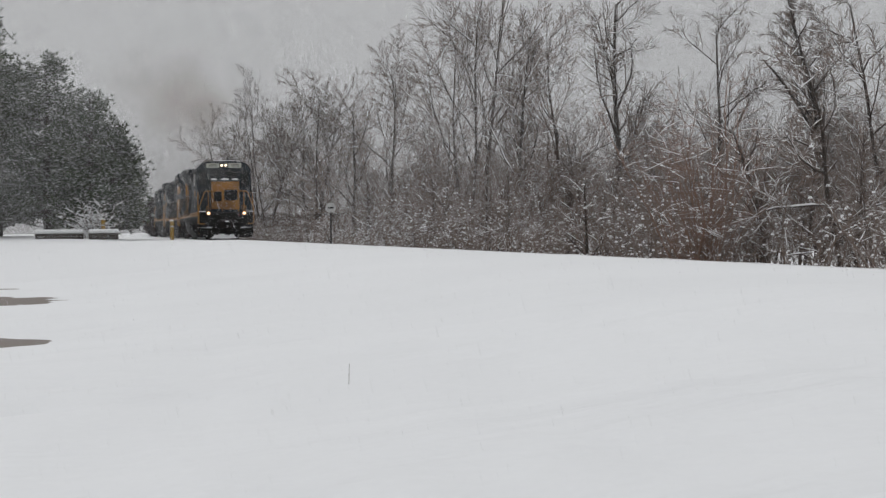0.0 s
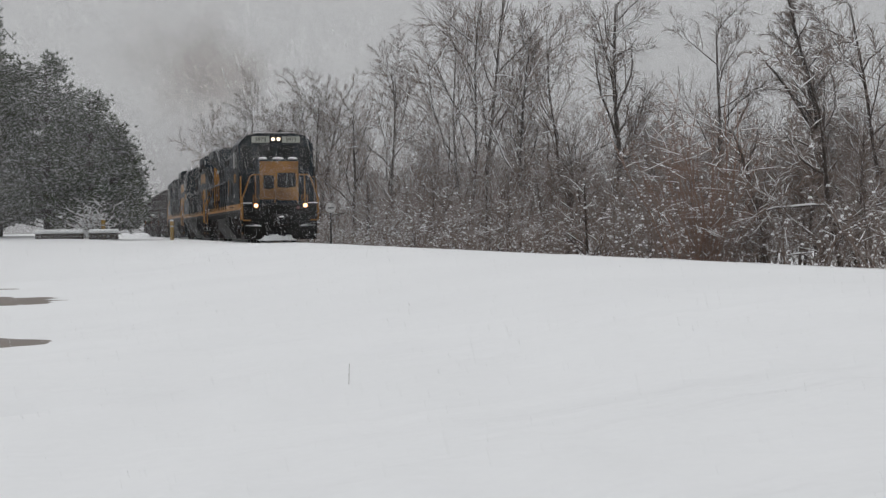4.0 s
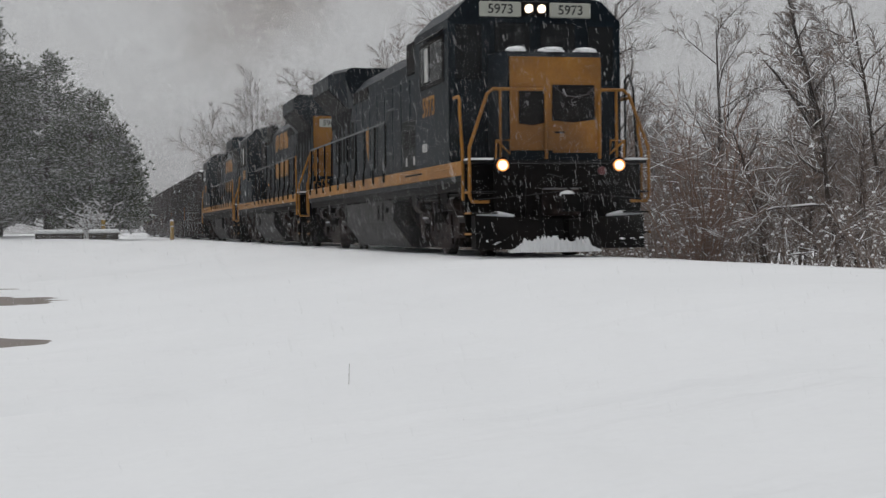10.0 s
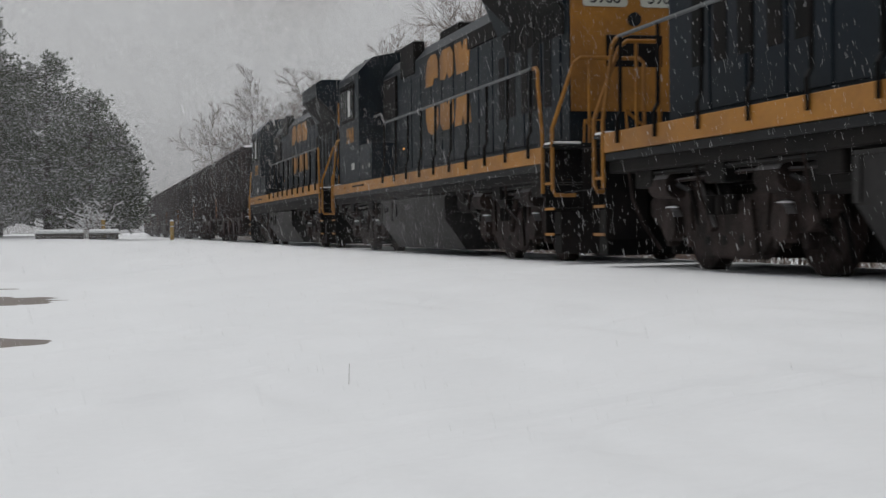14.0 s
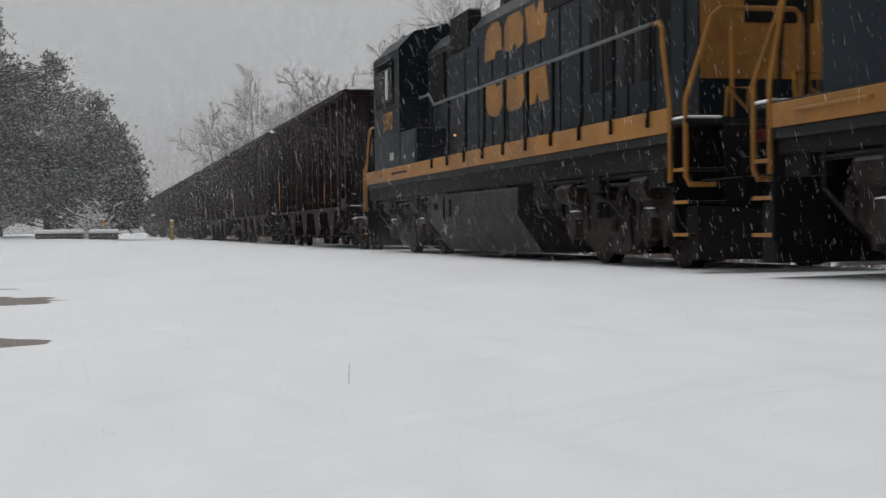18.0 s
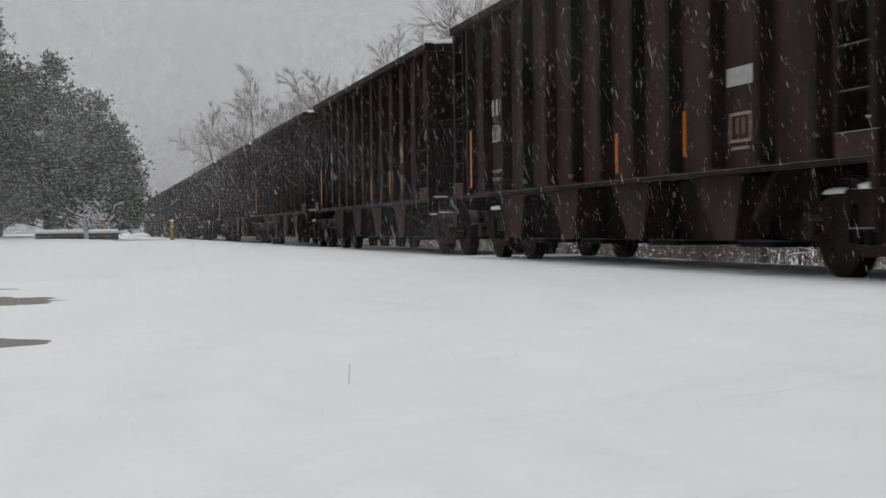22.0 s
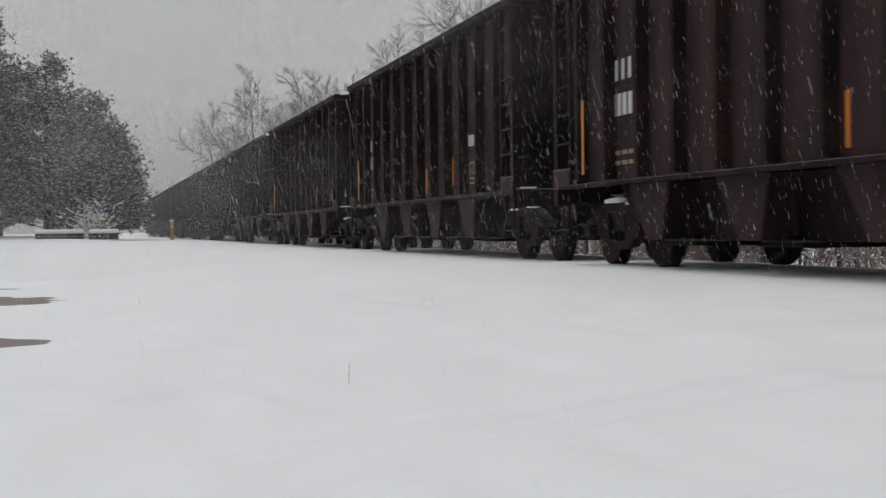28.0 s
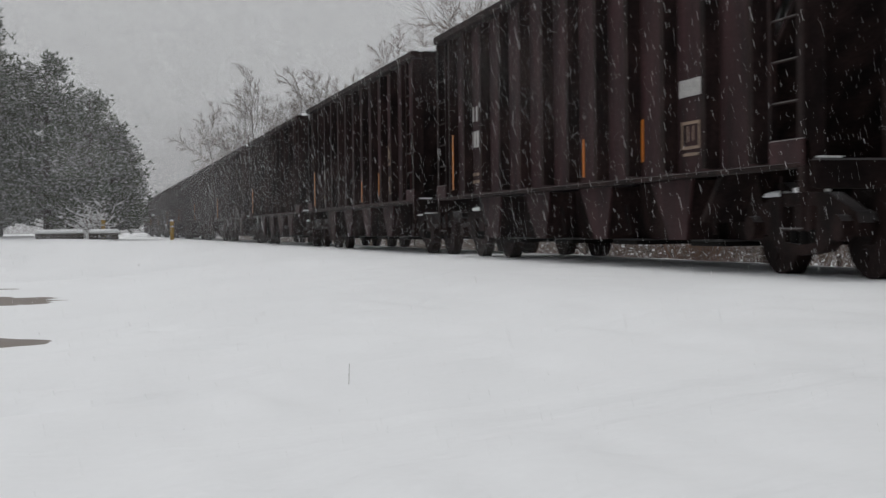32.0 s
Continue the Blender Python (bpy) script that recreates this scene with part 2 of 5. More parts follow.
def thing(name, geo, material, label, category, group="", kind="", smooth=False):
    """A top-level thing of one mesh, or an Empty when geo is None."""
    ob = new(name, geo.mesh(name, material, smooth) if geo else None)
    return tagged(ob, label, category, group, kind)


def part(name, geo, material, parent, label="", smooth=False, at=None):
    """One mesh under a thing or a part; geo: a Geo or a finished mesh."""
    ob = new(name, geo.mesh(name, material, smooth) if isinstance(geo, Geo) else geo)
    ob.parent = parent
    if at is not None:
        ob.matrix_basis = at
    return tagged(ob, label)


def lettering(name, text, size, material, parent, m, depth=0.004, label="", bold=0.012):
    """Painted characters, centred, on the plane of m."""
    c = bpy.data.curves.new(name, "FONT")
    c.body, c.size, c.extrude, c.align_x, c.align_y = text, size, depth, "CENTER", "CENTER"
    c.offset = size * bold
    tmp = bpy.data.objects.new(name, c)
    scene.collection.objects.link(tmp)
    me = bpy.data.meshes.new_from_object(tmp.evaluated_get(bpy.context.evaluated_depsgraph_get()))
    bpy.data.objects.remove(tmp)
    me.materials.clear()
    me.materials.append(material)
    ob = new(name, me)
    ob.parent, ob.matrix_basis = parent, m
    return tagged(ob, label)


# ---- the line of the track ----
TRACK_Y, RAIL_Z = 7.55, -0.03
BEND, RADIUS = -168.0, 300.0


def on_track(s, aside=0.0):
    """The place and the heading at s along the line, aside metres to the train's left of its middle."""
    if s >= BEND:
        return Vector((s, TRACK_Y + aside, RAIL_Z)), 0.0
    a = (BEND - s) / RADIUS
    q = RADIUS - aside
    return Vector((BEND - q * math.sin(a), TRACK_Y + RADIUS - q * math.cos(a), RAIL_Z)), -a


def travelled(t):
    return 6.1486 * t + 0.00164 * t * t


def on_rails(s, half):
    """The pose of a car whose middle is at s and whose trucks stand half a truck spacing from it."""
    f, r = on_track(s + half)[0], on_track(s - half)[0]
    d = f - r
    return Matrix.Translation((f + r) / 2) @ pose(0, 0, 0, 0, 0, math.degrees(math.atan2(d.y, d.x)))


def smooth(a, b, x):
    t = min(1.0, max(0.0, (x - a) / (b - a)))
    return t * t * (3 - 2 * t)


def lateral(x, y):
    """How far a place lies beyond the middle of the track; the camera's side is negative."""
    if x >= BEND:
        return y - TRACK_Y
    return RADIUS - math.hypot(x - BEND, y - TRACK_Y - RADIUS)


# ---- ground: one sheet of snow ----
PROFILE = [(-400, -0.62), (-9, -0.60), (-7, -0.50), (-5, -0.32), (-3.2, -0.12), (-2.0, -0.045), (-1.2, -0.030), (0, -0.026),
           (0.88, -0.032), (1.2, -0.06), (2.0, -0.105), (3.0, -0.17), (4.2, -0.42), (6.0, -0.75), (10, -1.1), (25, -1.5), (400, -1.7)]
# Bare patches of the paving, placed and turned to fit the camera's view: middle, half length, half width, turn in
# degrees.
BARE = [(-25.4, -2.1, 1.55, 2.0, 76.7), (-15.9, -1.5, 1.10, 0.9, 76.7), (-31.2, -2.6, 1.1, 0.8, 76.7), (-9.05, -0.93, 0.48, 0.20, 76.7), (-20.0, -2.05, 0.95, 0.4, 76.7)]


def ground_z(x, y):
    d = min(399.0, max(-399.0, lateral(x, y)))
    z = -0.6
    for (d0, z0), (d1, z1) in zip(PROFILE, PROFILE[1:]):
        if d <= d1:
            z = z0 + (z1 - z0) * max(0.0, (d - d0) / (d1 - d0))
            break
    if d < -1.0:
        z += (-0.005 - z) * smooth(-50, -82, x) * smooth(-1.0, -1.8, d)
        z += 0.30 * smooth(-76, -90, x) * smooth(-5.0, -9.0, d)
    rough = smooth(0.9, 2.6, abs(d))
    z += rough * 0.030 * noise.noise(Vector((x * 0.45, y * 0.8, 0))) + rough * 0.012 * noise.noise(Vector((x * 1.3, y * 2.6, 3)))
    drift = smooth(-1.6, -2.6, d) * smooth(-40, -8, x)
    z += drift * 0.028 * noise.noise(Vector((x * 0.7 + y * 0.9, y * 4.2 - x * 0.6, 7)))
    for bx, by, ha, hb, turn in BARE:
        c, e = math.cos(radians(turn)), math.sin(radians(turn))
        u, v = (x - bx) * c + (y - by) * e, -(x - bx) * e + (y - by) * c
        r = math.hypot(u / ha, v / hb) + 0.20 * noise.noise(Vector((x * 2.1, y * 2.1, 5)))
        if r < 2.2:
            z += (-0.636 - z) * (1 - smooth(1.05, 2.2, r))
            z -= 0.03 * (1 - smooth(0.93, 1.07, r))
    return z


def sheet():
    xs = [-900, -600, -420, -330, -280]
    x = -250.0
    while x < -75:
        xs.append(x)
        x += 2.5
    while x < -28:
        xs.append(x)
        x += 0.6
    while x < 3:
        xs.append(x)
        x += 0.16
    while x < 30:
        xs.append(x)
        x += 1.2
    xs += [45, 70, 120, 250, 600]
    ys = [-600, -300, -150, -80, -50, -35, -25, -18, -14, -11]
    y = -9.0
    while y < 10.5:
        ys.append(y)
        y += 0.12
    while y < 40:
        ys.append(y)
        y += 1.0
    ys += [50, 70, 100, 150, 220, 300, 450, 700]
    verts = [(x, y, ground_z(x, y)) for x in xs for y in ys]
    n = len(ys)
    faces = [(i * n + j, (i + 1) * n + j, (i + 1) * n + j + 1, i * n + j + 1) for i in range(len(xs) - 1) for j in range(n - 1)]
    me = bpy.data.meshes.new("ground")
    me.from_pydata(verts, [], faces)
    me.materials.append(SNOW)
    me.shade_smooth()
    ob = new("ground", me)
    return tagged(ob, "smooth fresh snow field with shallow wind drifts", "ground", "", "structure")


sheet()


def paving():
    """Old asphalt under the snow, laid bare in a few places."""
    g = Geo().box(-40, -5, -14, 0.9, -0.80, -0.650)
    return thing("pavement", g, ASPHALT, "wet brown-grey asphalt showing through the snow", "pavement", "", "structure")


paving()


# ---- track ----
def track():
    bed = thing("railway_track", None, None, "single railway track buried in snow to the rail heads", "track", "", "structure")
    stations = [x for x in np.arange(-300, BEND, 4.0)] + [BEND, -100, -60, -40, -30, -20, -10, 0, 10, 30, 60]
    for side in (-1, 1):
        low, head = Geo(), Geo()
        for g, outline in ((low, ((-0.07, -0.175), (-0.07, -0.155), (-0.012, -0.135), (-0.012, -0.05), (-0.034, -0.04), (-0.034, -0.006), (0.034, -0.006), (0.034, -0.04), (0.012, -0.05), (0.012, -0.135), (0.07, -0.155), (0.07, -0.175))),
                           (head, ((-0.032, -0.006), (-0.030, 0.0), (0.030, 0.0), (0.032, -0.006)))):
            n, vs, fs = len(outline), [], []
            for s in stations:
                p, h = on_track(s, side * 0.753)
                for a, z in outline:
                    vs.append((p.x - math.sin(h) * a, p.y + math.cos(h) * a, z + RAIL_Z))
            for i in range(len(stations) - 1):
                fs += [(i * n + k, i * n + (k + 1) % n, (i + 1) * n + (k + 1) % n, (i + 1) * n + k) for k in range(n)]
            g.add(vs, fs)
        rail = part("rail", low, RAIL, bed, "dark rusted steel rail")
        part("rail_head", head, RAILTOP, rail, "polished running surface")
    tie = Geo().box(-0.11, 0.11, -1.3, 1.3, -0.335, -0.176, 0.01).mesh("tie", TIE)
    for k in range(110):
        p, h = on_track(-58 + k * 0.53)
        part("tie", tie, TIE, bed, at=pose(p.x, p.y, RAIL_Z, 0, 0, math.degrees(h)))


track()


# ---- trees ----
def grow(seed, height, r0, limbs=9, first=0.3, spread=45, twigs=5, stems=1, lean=(0, 0), snowy=0.5, sub=6, thin=0.0065, limb_len=0.42, apart=1.0, bends=4, load=1.0):
    """Wood, twigs and lying snow of one bare tree, as three Geos."""
    rnd = random.Random(seed)
    wood, fine, snow = Geo(), Geo(), Geo()

    def turn(d, deg):
        axis = d.cross(Vector((rnd.gauss(0, 1), rnd.gauss(0, 1), rnd.gauss(0, 1)))).normalized()
        return (Matrix.Rotation(radians(deg), 3, axis) @ d).normalized()

    def branch(p, d, length, r, level):
        n = (9, 6, bends, 2 if bends > 3 else 1)[level]
        wob, lift = (0.05, 0.17, 0.17, 0.15)[level], (0.02, 0.06, 0.06, 0.05)[level]
        pts, dirs = [p.copy()], [d.copy()]
        for _ in range(n):
            d = (d + Vector((rnd.gauss(0, wob), rnd.gauss(0, wob), rnd.gauss(0, wob) + lift))).normalized()
            p = p + d * (length / n)
            pts.append(p.copy())
            dirs.append(d.copy())
        end = (0.30, 0.3, 0.4, 0.6)[level]
        rs = [max(thin * 0.8, r * (1 - (1 - end) * i / n)) for i in range(n + 1)]
        (wood if level < 2 else fine).tube([tuple(q) for q in pts], rs, (9, 6, 3, 3)[level])
        if level in (1, 2, 3) and rnd.random() < snowy * (1.0, 1.0, 0.75, 0.25)[level]:
            a = rnd.randint(0, max(0, n - 2))
            b = rnd.randint(a + 1, n)
            if abs(dirs[a].z) < 0.85:
                seg = pts[a:b + 1]
                w = [min(0.055, rs[a + i] * 0.9 + 0.009) * load for i in range(len(seg))]
                w[0] *= 0.5
                w[-1] *= 0.4
                snow.tube([(q.x, q.y, q.z + rs[a + i] * 0.7 + 0.006) for i, q in enumerate(seg)], w, 4)
        if level >= 3:
            return
        count = (limbs, sub, twigs)[level]
        for k in range(count):
            f = first + (1 - first) * (k + rnd.random()) / count if level == 0 else 0.15 + 0.85 * (k + rnd.random()) / count
            i = min(n - 1, int(f * n))
            q = pts[i].lerp(pts[i + 1], f * n - i)
            size = ((limb_len + 0.12 * rnd.random()) * height * (1.15 - 0.75 * f) if level == 0 else length * rnd.uniform(0.33, 0.57) * (1.15 - 0.5 * f))
            cd = turn(dirs[i], rnd.uniform(0.6, 1.25) * (spread, 46, 44)[level])
            if level == 0 and cd.z < 0.15:
                cd.z = 0.15 + 0.2 * rnd.random()
                cd.normalize()
            branch(q, cd, size, max(thin, rs[i] * (0.55, 0.5, 0.55)[level]), level + 1)

    for s in range(stems):
        a = 2 * math.pi * (s + rnd.random() * 0.6) / max(1, stems)
        out = 0.0 if stems == 1 else apart * rnd.uniform(0.10, 0.24)
        d = Vector((lean[0] + out * math.cos(a), lean[1] + out * math.sin(a), 1)).normalized()
        foot = Vector((0.18 * math.cos(a), 0.18 * math.sin(a), -0.3)) if stems > 1 else Vector((0, 0, -0.3))
        branch(foot, d, height * (1 if s == 0 else rnd.uniform(0.7, 1.0)), r0 * (1 if s == 0 else rnd.uniform(0.6, 0.95)), 0)
    return wood, fine, snow


def bush(seed, height, stems, twigs=7, snowy=0.5, thin=0.006, clumps=40, spread=0.5, fat=1.0):
    """A thicket of thin stems with snow caught in it."""
    rnd = random.Random(seed)
    wood, fine, snow = Geo(), Geo(), Geo()
    for _ in range(stems):
        a, o = rnd.uniform(0, 6.28), rnd.uniform(0.05, spread)
        p = Vector((math.cos(a) * o * 0.8, math.sin(a) * o * 0.8, -0.25))
        d = Vector((math.cos(a) * o * 0.8 + rnd.gauss(0, 0.15), math.sin(a) * o * 0.8 + rnd.gauss(0, 0.15), 1)).normalized()
        length, r = height * rnd.uniform(0.55, 1.0), rnd.uniform(0.010, 0.024)
        pts = [p.copy()]
        for _k in range(5):
            d = (d + Vector((rnd.gauss(0, 0.14), rnd.gauss(0, 0.14), rnd.gauss(0, 0.08)))).normalized()
            p = p + d * (length / 5)
            pts.append(p.copy())
        wood.tube([tuple(q) for q in pts], [r, r * 0.9, r * 0.75, r * 0.6, r * 0.45, r * 0.3], 4)
        for _k in range(twigs):
            f = rnd.uniform(0.15, 0.98) * 5
            i = min(4, int(f))
            q = pts[i].lerp(pts[i + 1], f - i)
            e = Vector((rnd.gauss(0, 1), rnd.gauss(0, 1), rnd.uniform(-0.2, 1.1))).normalized()
            ln = length * rnd.uniform(0.09, 0.24)
            mid = q + e * ln * 0.5 + Vector((rnd.gauss(0, 0.08), rnd.gauss(0, 0.08), 0.05)) * min(1.0, ln * 2)
            tip = q + e * ln + Vector((rnd.gauss(0, 0.08), rnd.gauss(0, 0.08), 0.06))
            fine.tube([tuple(q), tuple(mid), tuple(tip)], [thin * 1.2, thin, thin * 0.6], 3)
            for _j in range(2):
                e2 = Vector((rnd.gauss(0, 1), rnd.gauss(0, 1), rnd.uniform(-0.1, 1))).normalized()
                fine.tube([tuple(mid), tuple(mid + e2 * ln * rnd.uniform(0.3, 0.6))], [thin * 0.8, thin * 0.5], 3)
            if rnd.random() < snowy and abs(e.z) < 0.75:
                up = Vector((0, 0, 0.012))
                snow.tube([tuple(q + up), tuple(mid + up), tuple(tip + up)], [0.005 * fat, 0.011 * fat, 0.004 * fat], 3)
            if rnd.random() < clumps / (stems * twigs):
                s = rnd.uniform(0.015, 0.042) * fat ** 0.5
                snow.blob((mid.x, mid.y, mid.z), s * 1.35, s * 1.2, s * 1.1, rnd.random(), 4, 2)
    return wood, fine, snow


def plant(name, shapes, label, category, bark, twig):
    ob = thing(name, None, None, label, category)
    wood, fine, snow = shapes
    tagged(part("stem" if category == "shrub" else "trunk", wood, bark, ob, smooth=True), kind="stuff" if category == "shrub" else "")
    tagged(part("crown", fine, twig, ob, "bare grey twigs"), kind="stuff")
    if snow.f:
        tagged(part("lying_snow", snow, FRESH, ob, "fresh snow lying along the branches"), kind="stuff")
    return ob


def on_ground(x, y, turn=0.0, sink=0.05):
    return pose(x, y, ground_z(x, y) - sink, 0, 0, turn)


def sighted(px, d):
    """The place d metres beyond the middle of the track on the upright plane that leans px picture widths off the camera's axis."""
    a = YAW + math.atan(px * 2 * math.tan(radians(32.94) / 2))
    y = TRACK_Y + d
    return -y / math.tan(a), y


def top_to(px, top, d):
    """How tall a tree must stand at that bearing to reach that high in the view."""
    x, y = sighted(px, d)
    return top * math.hypot(x, y) + 0.46 - ground_z(x, y)


def wood_row():
    group = "bare trees behind the track"
    heroes = [
        # bearing, beyond the track, seed, rise of its top, radius, and how it grows
        (0.030, 14.0, 11, 0.165, 0.15, dict(stems=3, limbs=10, first=0.30, spread=34, twigs=11, sub=10, snowy=0.35), "tall dark multi-stemmed bare tree lightly snowed"),
        (0.080, 12.0, 12, 0.120, 0.12, dict(limbs=13, first=0.25, spread=48, twigs=11, sub=10, snowy=0.55), "slim dark bare tree with snow in its forks"),
        (0.197, 14.0, 13, 0.152, 0.17, dict(limbs=16, first=0.28, spread=55, twigs=10, sub=9, snowy=0.95, limb_len=0.36), "bare tree with snow lying along its limbs"),
        (0.300, 16.0, 14, 0.135, 0.10, dict(limbs=13, first=0.25, spread=45, twigs=11, sub=10, snowy=0.4), "slender bare tree with thin upright limbs"),
        (0.372, 8.0, 15, 0.075, 0.085, dict(limbs=10, first=0.2, spread=55, twigs=6, snowy=1.0, lean=(0.05, -0.12)), "short leaning tree with heavily snowed limbs"),
        (0.428, 15.0, 16, 0.180, 0.085, dict(stems=2, limbs=34, first=0.12, spread=45, twigs=9, sub=9, snowy=0.2, limb_len=0.13, apart=0.25), "very tall bare tree wrapped in dead vines"),
        (0.455, 8.0, 17, 0.120, 0.065, dict(limbs=13, first=0.18, spread=58, twigs=10, sub=9, snowy=1.0), "bare tree with thick snow on level limbs"),
        (0.500, 11.0, 18, 0.150, 0.07, dict(limbs=14, first=0.2, spread=50, twigs=11, sub=10, snowy=0.8), "bare tree with crossing snow-lined limbs"),
        (-0.058, 11.0, 19, 0.112, 0.13, dict(limbs=13, first=0.25, spread=42, twigs=11, sub=10, snowy=0.3), "dark bare tree with upswept limbs"),
        (-0.198, 10.0, 20, 0.098, 0.17, dict(stems=3, apart=1.5, limbs=11, first=0.25, spread=50, twigs=9, sub=9, snowy=0.1, limb_len=0.46), "broad bare tree with a rounded crown"),
        (-0.148, 9.5, 21, 0.096, 0.15, dict(stems=3, apart=1.3, limbs=11, first=0.25, spread=48, twigs=9, sub=9, snowy=0.1, limb_len=0.44), "tall bare tree with a fan of fine twigs"),
        (-0.232, 11.5, 23, 0.076, 0.13, dict(stems=2, apart=1.4, limbs=11, first=0.25, spread=55, twigs=9, sub=9, snowy=0.1, limb_len=0.42), "bare tree with a wide low crown"),
        (-0.100, 10.0, 24, 0.086, 0.15, dict(limbs=13, first=0.25, spread=52, twigs=9, sub=9, snowy=0.15), "bare tree with dense fine branches"),
        (0.140, 16.0, 22, 0.135, 0.11, dict(limbs=13, first=0.25, spread=42, twigs=11, sub=10, snowy=0.3), "slender bare tree with upswept twigs"),
    ]
    for px, d, seed, rise, r, how, label in heroes:
        x, y = sighted(px, d)
        ob = plant("bare_tree", grow(seed, top_to(px, rise, d), r, thin=max(0.0065, 0.00013 * math.hypot(x, y)), **how), label, "tree", BARK, TWIG)
        tagged(ob, group=group)
        ob.matrix_basis = on_ground(x, y, seed * 40)
    snag = thing("dead_snag", Geo().tube([(0, 0, -0.3), (0.03, 0, 1.2), (0, 0.04, 2.6), (0.02, 0.02, 3.1)], [0.15, 0.13, 0.12, 0.07], 9), BARK, "broken dead tree trunk without branches", "tree stump", group)
    x, y = sighted(0.143, 9.0)
    snag.matrix_basis = on_ground(x, y)
    # a bare broken limb that leans out of the vine-covered tree
    x, y = sighted(0.424, 11.0)
    limb = thing("broken_limb", Geo().tube([(0, 0, 3.4), (-0.12, -0.2, 4.3), (-0.3, -0.55, 5.0), (-0.42, -0.95, 5.6), (-0.60, -1.25, 6.0)], [0.045, 0.045, 0.04, 0.035, 0.015], 7), BARK, "bare broken limb leaning from a tall tree", "branch")
    limb.matrix_basis = on_ground(x, y)
    near = [plant("bare_tree", grow(40 + k, 10.0, r, limbs=12, first=0.15, spread=sp, twigs=9, sub=9, snowy=sn * 1.1, thin=0.009, bends=3), "slender bare woodland tree dusted with snow", "tree", BARK, TWIG)
            for k, (r, sp, sn) in enumerate(((0.105, 42, 0.35), (0.085, 48, 0.5), (0.12, 38, 0.3), (0.09, 52, 0.5)))]
    thick = [plant("thicket", bush(60 + k, h, n, 10, sn, clumps=cl), "tangled leafless shrub with clumps of snow", "shrub", TWIG, TWIG)
             for k, (h, n, sn, cl) in enumerate(((2.3, 13, 0.07, 70), (3.6, 11, 0.06, 70), (1.4, 14, 0.12, 70)))]
    for ob in near + thick:
        tagged(ob, group=group if ob in near else "snowy thickets along the line")
    rnd = random.Random(5)
    made = set()

    def put(src, m):
        if src not in made:
            made.add(src)
            src.matrix_basis = m
        else:
            copy_thing(src, m)

    k = 0
    px = 0.56
    while px > -0.262:
        for row in range(3 if px < 0.36 else 2):
            d = 8.5 + row * 7 + rnd.uniform(0, 6.0)
            q = px + rnd.uniform(-0.012, 0.012)
            x, y = sighted(q, d)
            if x < -190:
                continue
            high = 0.108 if -0.03 < q < 0.40 else (0.084 if q < 0 else 0.135)
            tall = top_to(q, high * rnd.uniform(0.62, 1.0), d)
            size = min(1.5, tall / 10.0)
            put(near[k % 4], on_ground(x, y, rnd.uniform(0, 360)) @ Matrix.Rotation(radians(rnd.gauss(0, 3)), 4, "X") @ Matrix.Scale(size, 4))
            k += 1
        px -= 0.0140
    s = -13.0
    while s > -170:
        for d in ((4.6, 8.0) if s > -45 else (4.6, 7.0, 10.5) if s > -80 else (4.8, 8.5)):
            p, h = on_track(s - rnd.uniform(0, 1.5), d + rnd.uniform(-0.2, 2.4))
            put(thick[rnd.randrange(3)], on_ground(p.x, p.y, rnd.uniform(0, 360)) @ Matrix.Scale(rnd.uniform(0.7, 1.25), 4))
        s -= 1.7 if s > -60 else 2.4
    # taller growth fills the wood behind
    s = -52.0
    while s > -150:
        p, h = on_track(s - rnd.uniform(0, 1.5), rnd.uniform(13, 22))
        put(thick[1], on_ground(p.x, p.y, rnd.uniform(0, 360)) @ Matrix.Scale(rnd.uniform(1.2, 1.7), 4))
        s -= 2.2
    # small trees stand among the shrubs
    px = 0.53
    while px > -0.10:
        q = px + rnd.uniform(-0.008, 0.008)
        d = rnd.uniform(6.5, 12.0)
        x, y = sighted(q, d)
        put(near[k % 4], on_ground(x, y, rnd.uniform(0, 360)) @ Matrix.Scale(top_to(q, rnd.uniform(0.045, 0.085), d) / 10.0, 4))
        k += 1
        px -= 0.016
    # low saplings bowed under thick snow along the wood's edge
    young = [plant("snowy_sapling", grow(70 + k, h, 0.055, limbs=11, first=0.12, spread=66, twigs=5, sub=6, snowy=0.85, lean=(0.16, -0.22), thin=0.008, load=0.85, limb_len=0.4), "low leaning sapling with thick snow on its limbs", "tree", BARK, TWIG)
             for k, h in enumerate((3.0, 3.8, 2.4))]
    for ob in young:
        tagged(ob, group="snowed saplings at the edge of the wood")
    for k in range(16):
        s = -37.0 - 3.3 * k
        p, h = on_track(s - rnd.uniform(0, 2.0), rnd.uniform(5.0, 9.0))
        put(young[k % 3], on_ground(p.x, p.y, rnd.uniform(0, 360)) @ Matrix.Scale(rnd.uniform(0.65, 1.1), 4))
    red = plant("red_twig_bush", bush(81, 4.6, 34, 9, 0.25, 0.006, 60, 0.42), "tall reddish-brown leafless bush with bits of snow", "shrub", RED_TWIG, RED_TWIG)
    x, y = sighted(0.293, 4.6)
    red.matrix_basis = on_ground(x, y)


wood_row()


